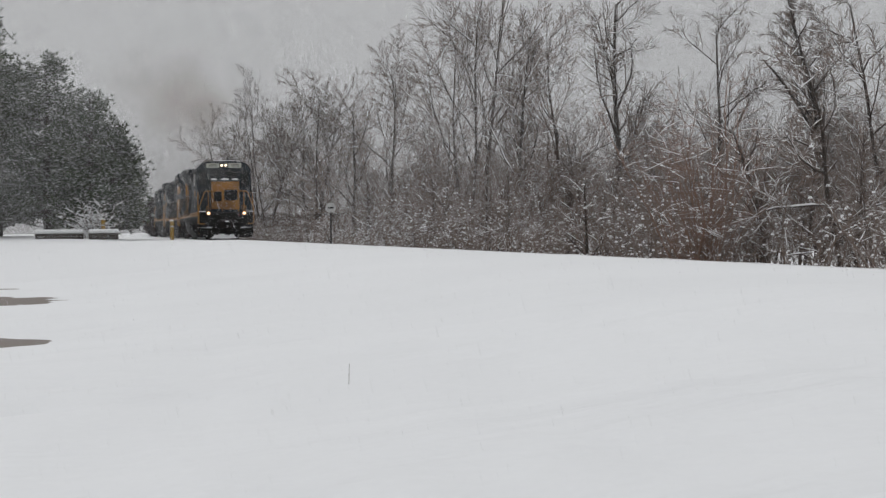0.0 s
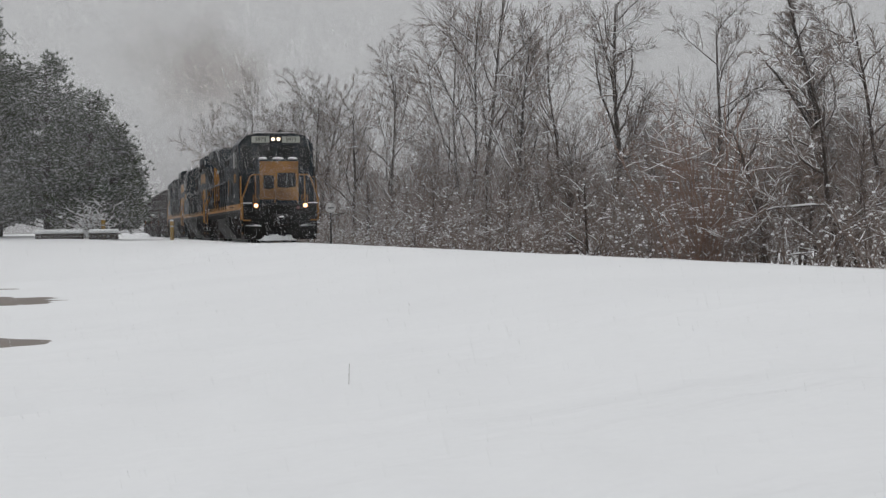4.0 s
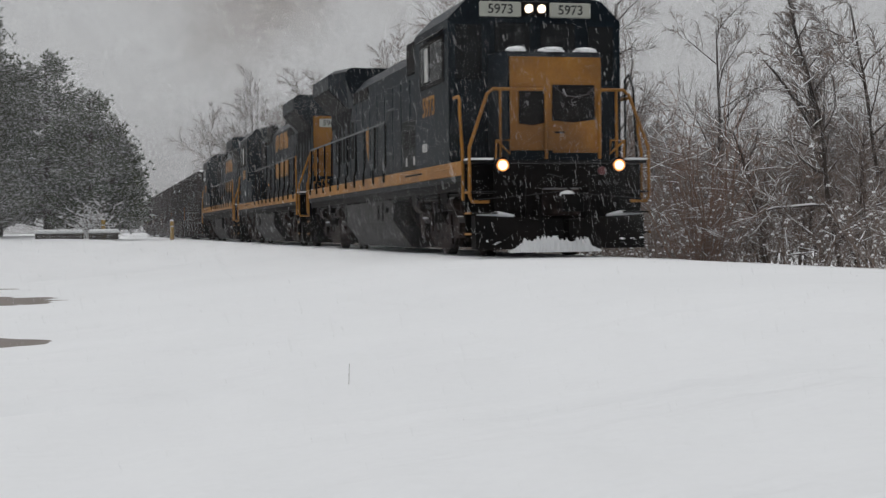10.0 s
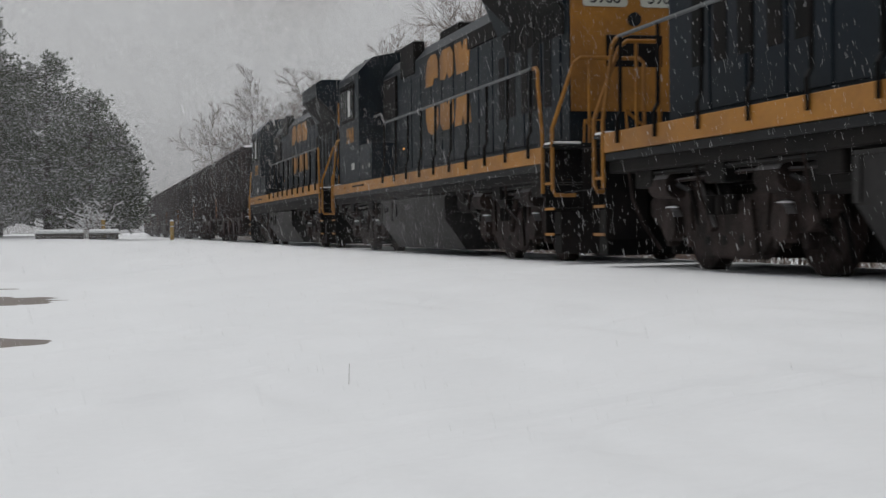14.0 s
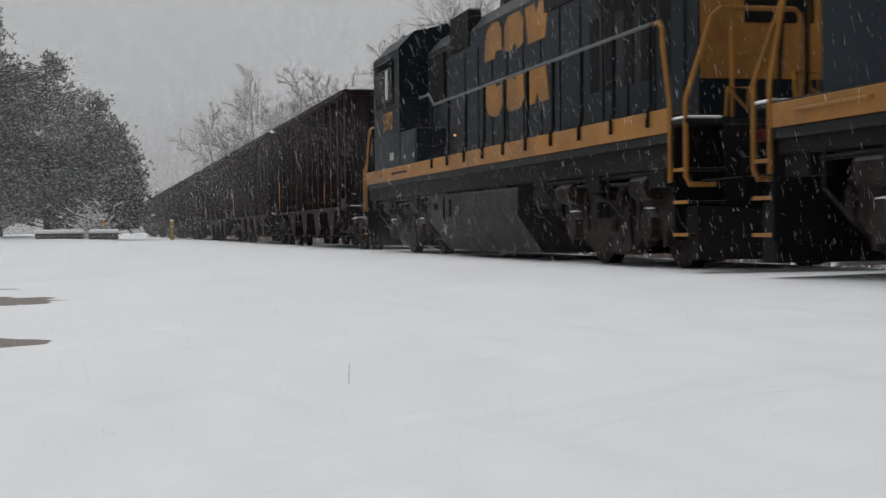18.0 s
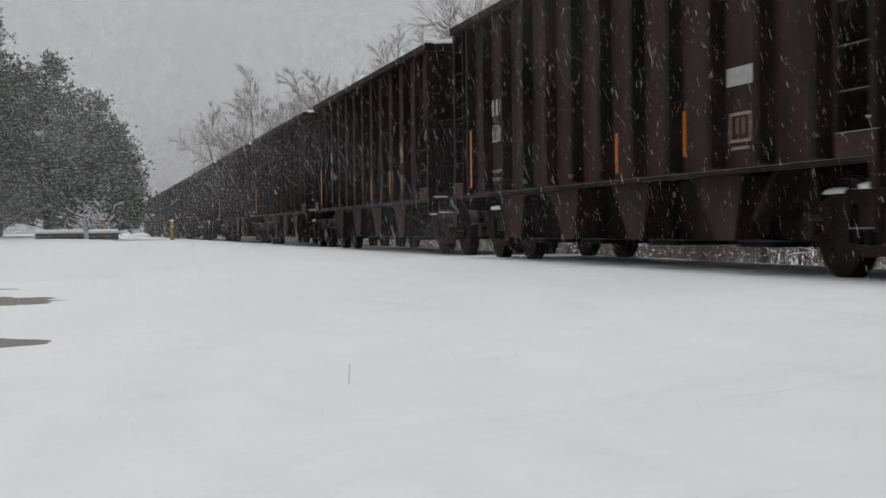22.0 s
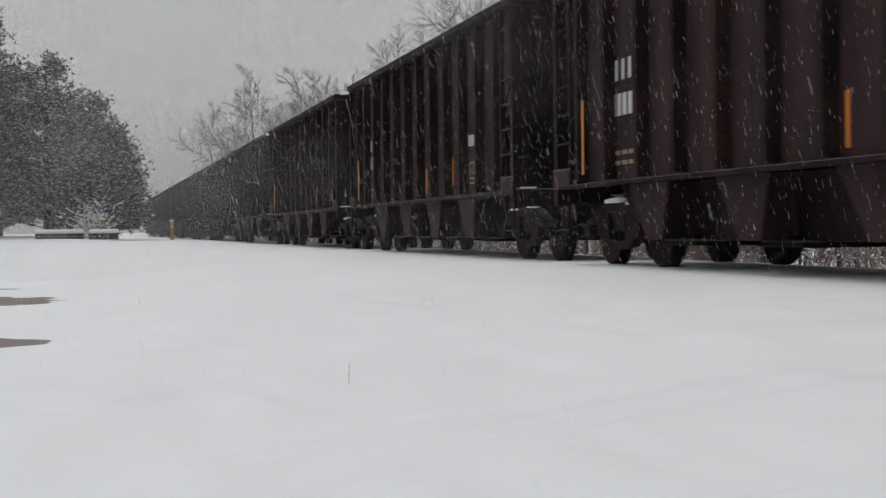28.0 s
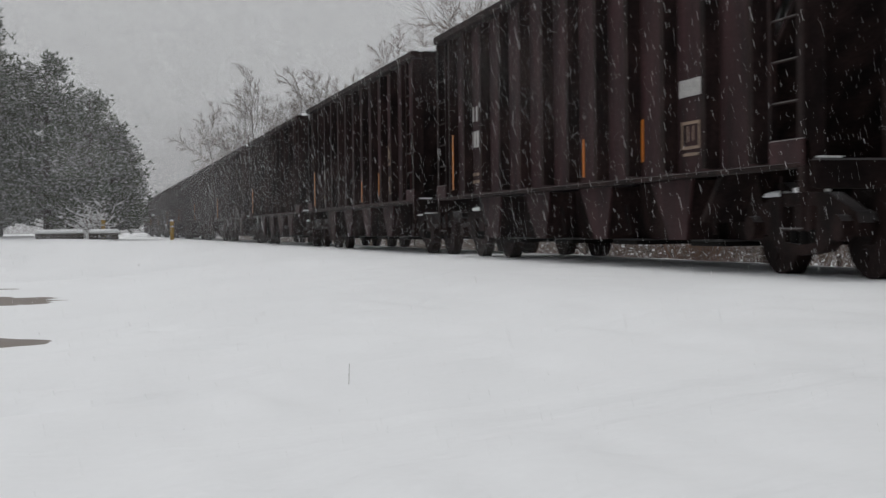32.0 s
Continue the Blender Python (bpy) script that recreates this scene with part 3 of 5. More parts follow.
def pine(seed, height, radius):
    """A broad pine: trunk, limbs, tufts of needles and snow on them."""
    rnd = random.Random(seed)
    wood, needles, snow = Geo(), Geo(), Geo()
    wood.tube([(0, 0, -0.3), (0.05, 0, height * 0.4), (0, 0.08, height * 0.75), (0, 0, height)], [0.24, 0.18, 0.09, 0.02], 8)

    def tuft(p, d, size):
        for _ in range(7):
            e = (d * 0.9 + Vector((rnd.gauss(0, 0.6), rnd.gauss(0, 0.6), rnd.gauss(0.12, 0.5)))).normalized() * size * rnd.uniform(0.7, 1.2)
            w = Vector((rnd.gauss(0, 1), rnd.gauss(0, 1), rnd.gauss(0, 1))).cross(e).normalized() * 0.040
            k = len(needles.v)
            needles.v.extend((tuple(p - w), tuple(p + w), tuple(p + e)))
            needles.f.append((k, k + 1, k + 2))
        if rnd.random() < 0.15:
            s = rnd.uniform(0.05, 0.11)
            snow.blob((p.x + d.x * 0.08, p.y + d.y * 0.08, p.z + 0.03), s * 1.5, s * 1.1, s * 0.45, rnd.random(), 5, 2)

    z = 0.7
    while z < height - 0.2:
        f = z / height
        reach = radius * (1.0 - f) ** 0.5 * (0.55 + 0.45 * smooth(0.0, 0.18, f)) + 0.15
        for k in range(6):
            a = rnd.uniform(0, 6.283)
            ln = reach * rnd.uniform(0.62, 1.12)
            d = Vector((math.cos(a), math.sin(a), rnd.uniform(-0.08, 0.28)))
            p0 = Vector((0, 0, z + rnd.uniform(-0.2, 0.2)))
            pts = [p0 + d * ln * q + Vector((0, 0, 0.22 * ln * q * q - 0.10 * ln * q)) for q in (0, 0.35, 0.7, 1.0)]
            wood.tube([tuple(q) for q in pts], [0.04, 0.03, 0.018, 0.008], 4)
            for j in range(int(8 + ln * 11)):
                q = rnd.uniform(0.28, 1.03) ** 0.8
                i = min(2, int(q / 0.35))
                c = p0 + d * ln * q + Vector((0, 0, 0.22 * ln * q * q - 0.10 * ln * q))
                off = Vector((rnd.gauss(0, 0.22), rnd.gauss(0, 0.22), rnd.gauss(0.06, 0.14))) * (0.4 + 0.8 * q)
                tuft(c + off, (Vector((d.x, d.y, 0.35)) + off).normalized(), rnd.uniform(0.18, 0.30))
        z += 0.36
    return wood, needles, snow


def pines():
    kinds = []
    for seed, h, r in ((1, 13.2, 4.9), (2, 10.6, 4.0), (3, 8.4, 3.2), (4, 7.0, 2.5)):
        ob = thing("pine_tree", None, None, "broad dark green pine dusted with snow", "tree", "pines beside the line")
        wood, needles, snow = pine(seed, h, r)
        part("trunk", wood, BARK, ob)
        tagged(part("crown", needles, NEEDLES, ob, "dense green needles"), kind="stuff")
        tagged(part("lying_snow", snow, FRESH, ob, "fresh snow on the boughs"), kind="stuff")
        kinds.append(ob)
    places = [(0, -90, -6.2, 0), (1, -91, -2.4, 40), (2, -90, 0.1, 0), (3, -91, 1.35, 30), (0, -97, -11.0, 120), (1, -98, -5.5, 200), (2, -99, -1.2, 90), (1, -88, -8.8, 250), (3, -96, 1.2, 200)]
    used = set()
    for k, x, y, turn in places:
        m = on_ground(x, y, turn)
        if k in used:
            copy_thing(kinds[k], m)
        else:
            used.add(k)
            kinds[k].matrix_basis = m


pines()


# ---- things by the crossing ----
def bollard():
    ob = thing("bollard", None, None, "yellow steel bollard with a cap of snow", "bollard", "yellow bollards at the crossing")
    part("post", Geo().cyl((0, 0), 0.11, -0.2, 1.12, "z", 14), CEDAR, ob)
    part("band", Geo().cyl((0, 0), 0.115, 0.80, 0.86, "z", 14), WHITE, ob)
    part("snow_cap", Geo().blob((0, 0, 1.12), 0.11, 0.11, 0.09, 3), FRESH, ob, "cap of fresh snow")
    return ob


post = bollard()
post.matrix_basis = on_ground(-86, 4.55)
copy_thing(post, on_ground(-84, 0.75))


def low_wall():
    ob = thing("low_wall", None, None, "long low dark timber wall capped with snow", "wall")
    for a, b in ((-2.2, 0.35), (0.62, 2.2)):
        for k in range(2):
            part("timber", Geo().box(a, b, -0.2, 0.2, k * 0.17, k * 0.17 + 0.16, 0.02), TIE, ob)
        part("snow_cap", Geo().box(a - 0.03, b + 0.03, -0.24, 0.24, 0.332, 0.56, 0.09), FRESH, ob, "thick cap of snow")
    return ob


low_wall().matrix_basis = on_ground(-83.5, -0.65, 90)


def track_sign():
    ob = thing("track_sign", None, None, "round pale sign on a thin dark post", "sign")
    part("post", Geo().cyl((0, 0), 0.03, -0.3, 1.32, "z", 8), BLACK, ob)
    part("disc", Geo().cyl((0, 1.48), 0.21, -0.012, 0.012, "x", 24), WHITE, ob)
    part("mark", Geo().box(0.012, 0.016, -0.12, 0.12, 1.45, 1.51), BLACK, ob)
    return ob


track_sign().matrix_basis = on_ground(-59, 9.35)


hedge = plant("snowy_shrub", bush(91, 2.6, 30, 10, 1.0, 0.008, 150, 0.75, 3.0), "small bare shrub white with snow beside the pines", "shrub", TWIG, TWIG)
hedge.matrix_basis = on_ground(-85.5, 0.05)
stalk = thing("grass_stalk", Geo().tube([(0, 0, -0.05), (0.003, 0.002, 0.06), (0.009, 0.004, 0.122)], [0.0016, 0.0015, 0.001], 5), TWIG, "single dry grass stalk standing in the snow", "grass stalk")
stalk.matrix_basis = on_ground(-8.45, 1.43, 0, 0.0)


# ---- the train ----
MOVING = []   # things: (object, place along the line at the start, half the truck spacing, turned about)
TURNING = []  # wheelsets: (object, local place, radius, sense)


def wheelset(parent, x, r, name="wheelset", mat=None):
    """Two wheels on an axle; turns in its truck."""
    mat = mat or TRUCK
    g = Geo()
    for s in (-1, 1):
        a, b = s * 0.70, s * 0.84
        g.cyl((0, 0), r, min(a, b), max(a, b), "y", 26)
        g.cyl((0, 0), r + 0.025, min(s * 0.68, s * 0.705), max(s * 0.68, s * 0.705), "y", 26)
        g.cyl((0, 0), 0.16, min(s * 0.84, s * 0.90), max(s * 0.84, s * 0.90), "y", 12)
        for k in range(5):
            w = 2 * math.pi * k / 5
            g.cyl((0.6 * r * math.cos(w), 0.6 * r * math.sin(w)), 0.07, min(s * 0.835, s * 0.85), max(s * 0.835, s * 0.85), "y", 8)
    g.cyl((0, 0), 0.085, -1.02, 1.02, "y", 10)
    ob = part(name, g, mat, parent, "dark steel wheels on an axle", at=pose(x, 0, r))
    return ob


def loco_truck(parent, x):
    """A two-axle locomotive truck with cast side frames."""
    tr = part("truck", Geo().box(-1.9, 1.9, -0.62, 0.62, 0.62, 0.98, 0.05), BLACK, parent, "rusty cast-steel locomotive truck", at=pose(x, 0, 0))
    for s in (-1, 1):
        y0, y1 = sorted((s * 1.06, s * 1.20))
        g = Geo()
        g.prism([(-2.15, 0.78), (-2.15, 0.62), (-1.75, 0.42), (-1.0, 0.38), (-0.80, 0.20), (-0.66, 0.15), (0.66, 0.15), (0.80, 0.20), (1.0, 0.38), (1.75, 0.42), (2.15, 0.62), (2.15, 0.78), (1.85, 0.92), (0.95, 0.96), (0.6, 0.80), (-0.6, 0.80), (-0.95, 0.96), (-1.85, 0.92)], y0, y1, "y")
        frame_side = part("side_frame", g, TRUCK, tr, "rust-brown cast side frame")
        y0, y1 = sorted((s * 1.201, s * 1.235))
        part("pocket_plate", Geo().prism([(-0.74, 0.22), (-0.60, 0.18), (0.60, 0.18), (0.74, 0.22), (0.62, 0.74), (-0.62, 0.74)], y0, y1, "y"), TRUCK, frame_side)
        for k in (-0.42, 0.0, 0.42):
            part("casting_hole", Geo().cyl((k, 0.34), 0.055, *sorted((s * 1.236, s * 1.243)), "y", 10), BLACK, frame_side, "dark hole in the casting")
        for k in (-1, 1):
            part("frame_web", Geo().prism([(k * 0.86, 0.44), (k * 0.98, 0.44), (k * 1.04, 0.92), (k * 0.92, 0.92)], y0, y1, "y"), TRUCK, frame_side)
        for wx in (-1.37, 1.37):
            part("axle_box", Geo().cyl((wx, 0.508), 0.19, *sorted((s * 1.14, s * 1.30)), "y", 14), TRUCK, tr)
            part("pedestal_leg", Geo().box(wx - 0.36, wx - 0.24, *sorted((s * 1.05, s * 1.19)), 0.26, 0.60, 0.02), TRUCK, tr)
            part("pedestal_leg", Geo().box(wx + 0.24, wx + 0.36, *sorted((s * 1.05, s * 1.19)), 0.26, 0.60, 0.02), TRUCK, tr)
            part("brake_cylinder", Geo().cyl((s * 1.28, 0.94), 0.15, wx - 0.28, wx + 0.24, "x", 14), TRUCK, tr)
            part("cylinder_rod", Geo().tube([(wx + 0.24, s * 1.28, 0.94), (wx + 0.55, s * 1.26, 0.86), (wx + 0.60, s * 1.18, 0.50)], 0.03, 6), BLACK, tr)
            part("brake_hanger", Geo().tube([(wx + 0.62, s * 1.12, 0.95), (wx + 0.60, s * 1.12, 0.45), (wx + 0.52, s * 1.0, 0.33)], 0.035, 6), BLACK, tr)
            part("brake_shoe", Geo().box(wx - 0.68, wx - 0.54, *sorted((s * 0.72, s * 0.86)), 0.30, 0.72, 0.03), BLACK, tr)
            part("journal_snow", Geo().blob((wx, s * 1.24, 0.69), 0.14, 0.06, 0.025, wx + s, 8, 3), FRESH, tr)
        for k in (-0.25, 0, 0.25):
            part("spring", Geo().cyl((k, s * 1.26), 0.07, 0.60, 0.80, "z", 10), BLACK, tr)
        part("damper", Geo().tube([(-0.55, s * 1.28, 0.95), (-0.20, s * 1.26, 0.45)], 0.045, 8), TRUCK, tr)
        part("sand_hose", Geo().tube([(1.95, s * 1.1, 0.8), (2.1, s * 1.0, 0.5), (1.95, s * 0.85, 0.14)], 0.025, 6), BLACK, tr)
    for wx in (-1.37, 1.37):
        part("traction_motor", Geo().box(wx - 0.62, wx + 0.50, -0.62, 0.62, 0.13, 0.80, 0.08), BLACK, tr, "black traction motor between the wheels")
        part("brake_beam", Geo().box(wx - 0.78, wx - 0.66, -0.95, 0.95, 0.16, 0.40, 0.02), BLACK, tr)
    for wx in (-1.37, 1.37):
        w = wheelset(tr, wx, 0.508)
        TURNING.append((w, (wx, 0, 0.508), 0.508))
    return tr


def rounded(w, h, r, n=4):
    """The outline of a board with rounded corners, about the origin."""
    pts = []
    for cx, cy, a0 in ((w / 2 - r, h / 2 - r, 0), (-w / 2 + r, h / 2 - r, 90), (-w / 2 + r, -h / 2 + r, 180), (w / 2 - r, -h / 2 + r, 270)):
        for k in range(n + 1):
            a = radians(a0 + 90 * k / n)
            pts.append((cx + r * math.cos(a), cy + r * math.sin(a)))
    return pts


def arc_band(c, r0, r1, a0, a1, y0, y1, g, squash=1.0, n=14):
    """A curved band in the x, z plane."""
    out = [(c[0] + r1 * math.cos(radians(a0 + (a1 - a0) * k / n)), c[1] + squash * r1 * math.sin(radians(a0 + (a1 - a0) * k / n))) for k in range(n + 1)]
    inn = [(c[0] + r0 * math.cos(radians(a0 + (a1 - a0) * k / n)), c[1] + squash * r0 * math.sin(radians(a0 + (a1 - a0) * k / n))) for k in range(n + 1)]
    for k in range(n):
        g.prism([out[k], out[k + 1], inn[k + 1], inn[k]], y0, y1, "y")


def coupler(parent, sx):
    """A knuckle coupler at the end sx (+1 or -1) of a car whose half length is in the pose."""
    g = Geo().box(-0.62, -0.12, -0.10, 0.10, 0.78, 0.98, 0.02)
    g.prism([(-0.14, -0.16), (0.0, -0.19), (0.10, -0.10), (0.10, 0.02), (0.02, 0.04), (0.02, 0.16), (-0.08, 0.20), (-0.14, 0.16)], 0.74, 1.02, "z")
    return g


def locomotive(label, number, logo, stripe=1.37, band=0.235):
    ob = thing("locomotive", None, None, label, "locomotive", "diesel locomotives at the head of the train")
    # frame and walkway
    part("underframe", Geo().box(-8.85, 8.93, -1.50, 1.50, 1.12, 1.50, 0.02), BLACK, ob)
    part("deck", Geo().box(-9.30, 9.28, -1.555, 1.555, 1.555, 1.60, 0.01), GREY, ob, "grey steel walkway deck")
    for s in (-1, 1):
        y0, y1 = sorted((s * 1.50, s * 1.57))
        part("side_stripe", Geo().box(-8.83, 8.90, y0, y1, stripe, stripe + band, 0.008), YELLOW, ob, "yellow stripe along the side sill")
        y0, y1 = sorted((s * 1.48, s * 1.55))
        part("lower_sill", Geo().box(-8.83, 8.90, y0, y1, stripe - 0.10, stripe - 0.004, 0.008), GREY, ob, "dull grey lower sill")
        # jacking brackets and grab irons on the stripe
        for x0 in (7.1, 4.6):
            part("grab_iron", Geo().tube([(x0, s * 1.57, stripe + 0.13), (x0, s * 1.60, stripe + 0.13), (x0 + 1.3, s * 1.60, stripe + 0.13), (x0 + 1.3, s * 1.57, stripe + 0.13)], 0.018, 6), YELLOW if x0 > 5 else BLACK, ob)
        part("piping", Geo().tube([(-8.2, s * 1.38, 1.08), (-3.4, s * 1.40, 1.08), (-3.3, s * 1.36, 1.16), (8.3, s * 1.38, 1.06)], 0.03, 6), BLACK, ob)
    # nose
    nose = part("nose", Geo().prism([(7.9, 1.602), (9.20, 1.602), (9.22, 1.66), (9.22, 3.30), (9.14, 3.40), (7.9, 3.46)], -0.85, 0.78, "y"), BLUE, ob, "dark blue short hood")
    part("nose_front", Geo().box(9.222, 9.245, -0.82, 0.75, 1.76, 3.30, 0.008), YELLOW, nose, "yellow painted nose front")
    for y0, y1, z0, z1 in ((-0.68, -0.20, 2.20, 2.77), (-0.11, 0.64, 2.25, 2.84)):
        part("nose_panel", Geo().prism([(y0, z0), ((y0 + y1) / 2, z0 - 0.03), (y1, z0 + 0.02), (y1 - 0.01, z1), (y0 + 0.01, z1)], 9.246, 9.262, "x"), BLACK, nose, "dark opening in the nose front")
    part("nose_chain", Geo().tube([(9.28, -0.08, 2.80), (9.29, 0.1, 2.66), (9.29, 0.3, 2.63), (9.29, 0.5, 2.68), (9.28, 0.62, 2.80)], 0.012, 5), TRUCK, nose)
    part("nose_sill", Geo().box(9.246, 9.30, -0.10, 0.70, 1.72, 1.76, 0.005), YELLOW, nose)
    part("nose_latch", Geo().box(9.246, 9.275, -0.06, 0.10, 2.04, 2.07), GREY, nose)
    g = Geo()
    for k, (y, w) in enumerate(((0.54, 0.26), (-0.04, 0.34), (-0.64, 0.24))):
        g.blob((9.0 + 0.02 * k, y, 3.39), 0.22, w * 0.8, 0.10, k, 9, 4)
    part("nose_snow", g, FRESH, nose, "small heaps of snow on the nose")
    # cab with a chamfered roof
    roof = [(-1.55, 1.602), (1.55, 1.602), (1.55, 4.08), (1.22, 4.42), (0.75, 4.52), (-0.75, 4.52), (-1.22, 4.42), (-1.55, 4.08)]
    cab = part("cab", Geo().prism(roof, 5.3, 7.98, "x"), BLUE, ob, "dark blue crew cab with chamfered roof")
    part("cab_roof_snow", Geo().box(5.6, 7.9, -0.6, 0.6, 4.52, 4.55, 0.012), FRESH, cab, "thin snow on the roof")
    for s in (-1, 1):
        part("roof_grab", Geo().tube([(7.7, s * 0.75 - 0.22, 4.5), (7.7, s * 0.75 - 0.22, 4.62), (7.7, s * 0.75 + 0.22, 4.62), (7.7, s * 0.75 + 0.22, 4.5)], 0.015, 6), BLACK, cab)
    part("horn", Geo().cyl((0.35, 4.66), 0.05, 6.2, 6.6, "x", 10, 0.10), BLACK, cab)
    for s in (-1, 1):
        # windscreens either side of the nose, with frames
        y0, y1 = sorted((s * 0.10, s * 0.72))
        part("windscreen", Geo().box(7.982, 7.994, y0, y1, 3.52, 4.02, 0.004), GLASS, cab, "dark windscreen")
        y0, y1 = sorted((s * 0.96, s * 1.42))
        part("windscreen", Geo().box(7.982, 7.994, y0, y1, 3.05, 3.98, 0.004), GLASS, cab, "dark windscreen")
        part("cab_front_door", Geo().box(7.982, 7.992, *sorted((s * 0.93, s * 1.46)), 1.70, 2.95, 0.004), BLUE, cab)
        y0, y1 = sorted((s * 1.552, s * 1.572))
        part("window_frame", Geo().box(5.82, 7.72, y0, y1, 3.02, 3.86, 0.01), BLACK, cab)
        y0, y1 = sorted((s * 1.573, s * 1.58))
        part("side_window", Geo().box(5.92, 6.62, y0, y1, 3.10, 3.78, 0.002), GLASS, cab, "dark sliding side window")
        part("side_window", Geo().box(6.72, 7.62, y0, y1, 3.10, 3.78, 0.002), GLASS, cab, "dark sliding side window")
        part("window_blind", Geo().box(6.28, 6.55, *sorted((s * 1.581, s * 1.587)), 3.14, 3.74, 0.002), WHITE, cab, "pale pane in the window")
        part("sun_visor", Geo().prism([(s * 1.555, 3.92), (s * 1.66, 3.86), (s * 1.66, 3.88), (s * 1.555, 3.95)], 5.85, 7.7, "x"), BLACK, cab)
        m = Matrix(((-s, 0, 0, 0), (0, 0, s, 0), (0, 1, 0, 0), (0, 0, 0, 1)))
        lettering("road_number", number, 0.50, YELLOW, cab, Matrix.Translation((6.45, s * 1.556, 2.68)) @ m, 0.004, "yellow painted road number")
        for k in range(4):
            part("reporting_mark", Geo().box(5.92 + k * 0.10, 5.98 + k * 0.10, *sorted((s * 1.552, s * 1.557)), 1.89, 2.04), WHITE, cab)
        # number boards and headlights
        y0, y1 = (0.26, 1.0) if s > 0 else (-1.0, -0.26)
        board = part("number_board", Geo().box(7.985, 8.05, y0, y1, 4.12, 4.38, 0.02), PLATE, cab, "lit white number board")
        lettering("number", number, 0.23, INK, board, Matrix.Translation((8.051, (y0 + y1) / 2, 4.245)) @ Matrix(((0, 0, 1, 0), (1, 0, 0, 0), (0, 1, 0, 0), (0, 0, 0, 1))), 0.002)
        part("headlight", Geo().cyl((s * 0.115, 4.27), 0.072, 7.985, 8.03, "x", 18), LAMP if logo == "lead" else GLASS, cab, "round headlight")
    part("headlight_housing", Geo().box(7.98, 8.01, -0.24, 0.24, 4.14, 4.40, 0.02), BLACK, cab)
    # hood, with doors, louvres and the radiator wings
    section = [(-0.96, 1.602), (0.96, 1.602), (0.96, 3.95), (0.70, 4.25), (-0.70, 4.25), (-0.96, 3.95)]
    hood = part("hood", Geo().prism(section, -8.25, 5.29, "x"), BLUE, ob, "long dark blue engine hood")
    for s in (-1, 1):
        y0, y1 = sorted((s * 0.962, s * 0.985))
        for k in range(14):
            x0 = -7.9 + k * 0.92
            if x0 + 0.86 > 3.6:
                continue
            part("hood_door", Geo().box(x0, x0 + 0.86, y0, y1, 1.75, 3.62, 0.008), BLUE, hood)
        for x0 in (-7.5, -6.9, -6.3, -5.6, -5.0):
            part("louvre", Geo().box(x0, x0 + 0.34, *sorted((s * 0.986, s * 0.995)), 2.25, 3.25, 0.004), BLACK, hood, "dark louvred vent")
        # blower cabinet behind the cab
        if logo == "lead":
            part("cabinet", Geo().box(3.55, 5.28, *sorted((s * 0.963, s * 1.46)), 1.602, 2.62, 0.02), GREY, hood, "grey louvred equipment cabinet")
            for x0 in (3.85, 4.55):
                for k in range(5):
                    part("vent_slat", Geo().box(x0, x0 + 0.42, *sorted((s * 1.461, s * 1.478)), 2.05 + k * 0.075, 2.09 + k * 0.075), BLACK, hood)
                part("notice", Geo().box(x0 + 0.14, x0 + 0.25, *sorted((s * 1.461, s * 1.466)), 1.72, 1.88), WHITE, hood)
        else:
            part("cabinet", Geo().box(3.75, 5.28, *sorted((s * 0.963, s * 1.545)), 1.602, 2.40, 0.015), BLUE, hood, "dark blue side cabinet")
            part("cabinet_door", Geo().box(3.85, 4.5, *sorted((s * 1.546, s * 1.556)), 1.68, 2.33, 0.004), BLUE, hood)
            part("warning_lamp", Geo().cyl((2.95, 2.20), 0.02, *sorted((s * 0.986, s * 1.02)), "y", 10), LAMP_GLOW, hood, "tiny lit orange lamp") if s > 0 else None
            for x0 in (3.95, 4.75):
                part("notice", Geo().box(x0, x0 + 0.10, *sorted((s * 1.557, s * 1.561)), 1.86, 1.94), WHITE, hood)
        # added black panel that darkens the upper hood side
        part("upper_screen", Geo().box(-4.7, -2.6, *sorted((s * 0.965, s * 1.0)), 3.64, 3.93, 0.01), BLACK, hood, "black panel along the hood top")
        part("intake_screen", Geo().box(3.7, 5.1, *sorted((s * 0.962, s * 1.02)), 2.95, 3.85, 0.02), BLACK, hood, "dark air intake screen")
    # the flared wings taper back into the hood at their inner end
    flare = lambda w, lip: [(-w, lip), (-w, 4.48), (-w + 0.15, 4.58), (w - 0.15, 4.58), (w, 4.48), (w, lip), (0.97, 3.62), (-0.97, 3.62)]
    g = Geo().prism(flare(1.50, 4.14), -8.12, -5.45, "x")
    g.add([(-5.45, *p) for p in flare(1.50, 4.14)] + [(-4.55, *p) for p in flare(1.20, 4.30)],
          [tuple(range(8, 16))] + [(i, (i + 1) % 8, 8 + (i + 1) % 8, 8 + i) for i in range(8)])
    wings = part("radiator", g, BLUE, ob, "flared radiator wings on the hood end")
    for s in (-1, 1):
        part("radiator_grille", Geo().prism([(s * 1.495, 4.132), (s * 0.985, 3.62), (s * 0.985, 3.58), (s * 1.50, 4.095)], -8.08, -5.47, "x"), BLACK, wings, "black radiator grille")
        part("radiator_intake", Geo().prism([(-8.12, 3.22), (-5.15, 3.22), (-4.85, 3.60), (-8.12, 3.60)], *sorted((s * 0.987, s * 1.0)), "y"), BLACK, wings, "dark intake opening under the wing")
        for k in range(9):
            part("intake_bar", Geo().box(-8.02 + k * 0.33, -7.99 + k * 0.33, *sorted((s * 1.0, s * 1.012)), 3.24, 3.59), GREY, wings)
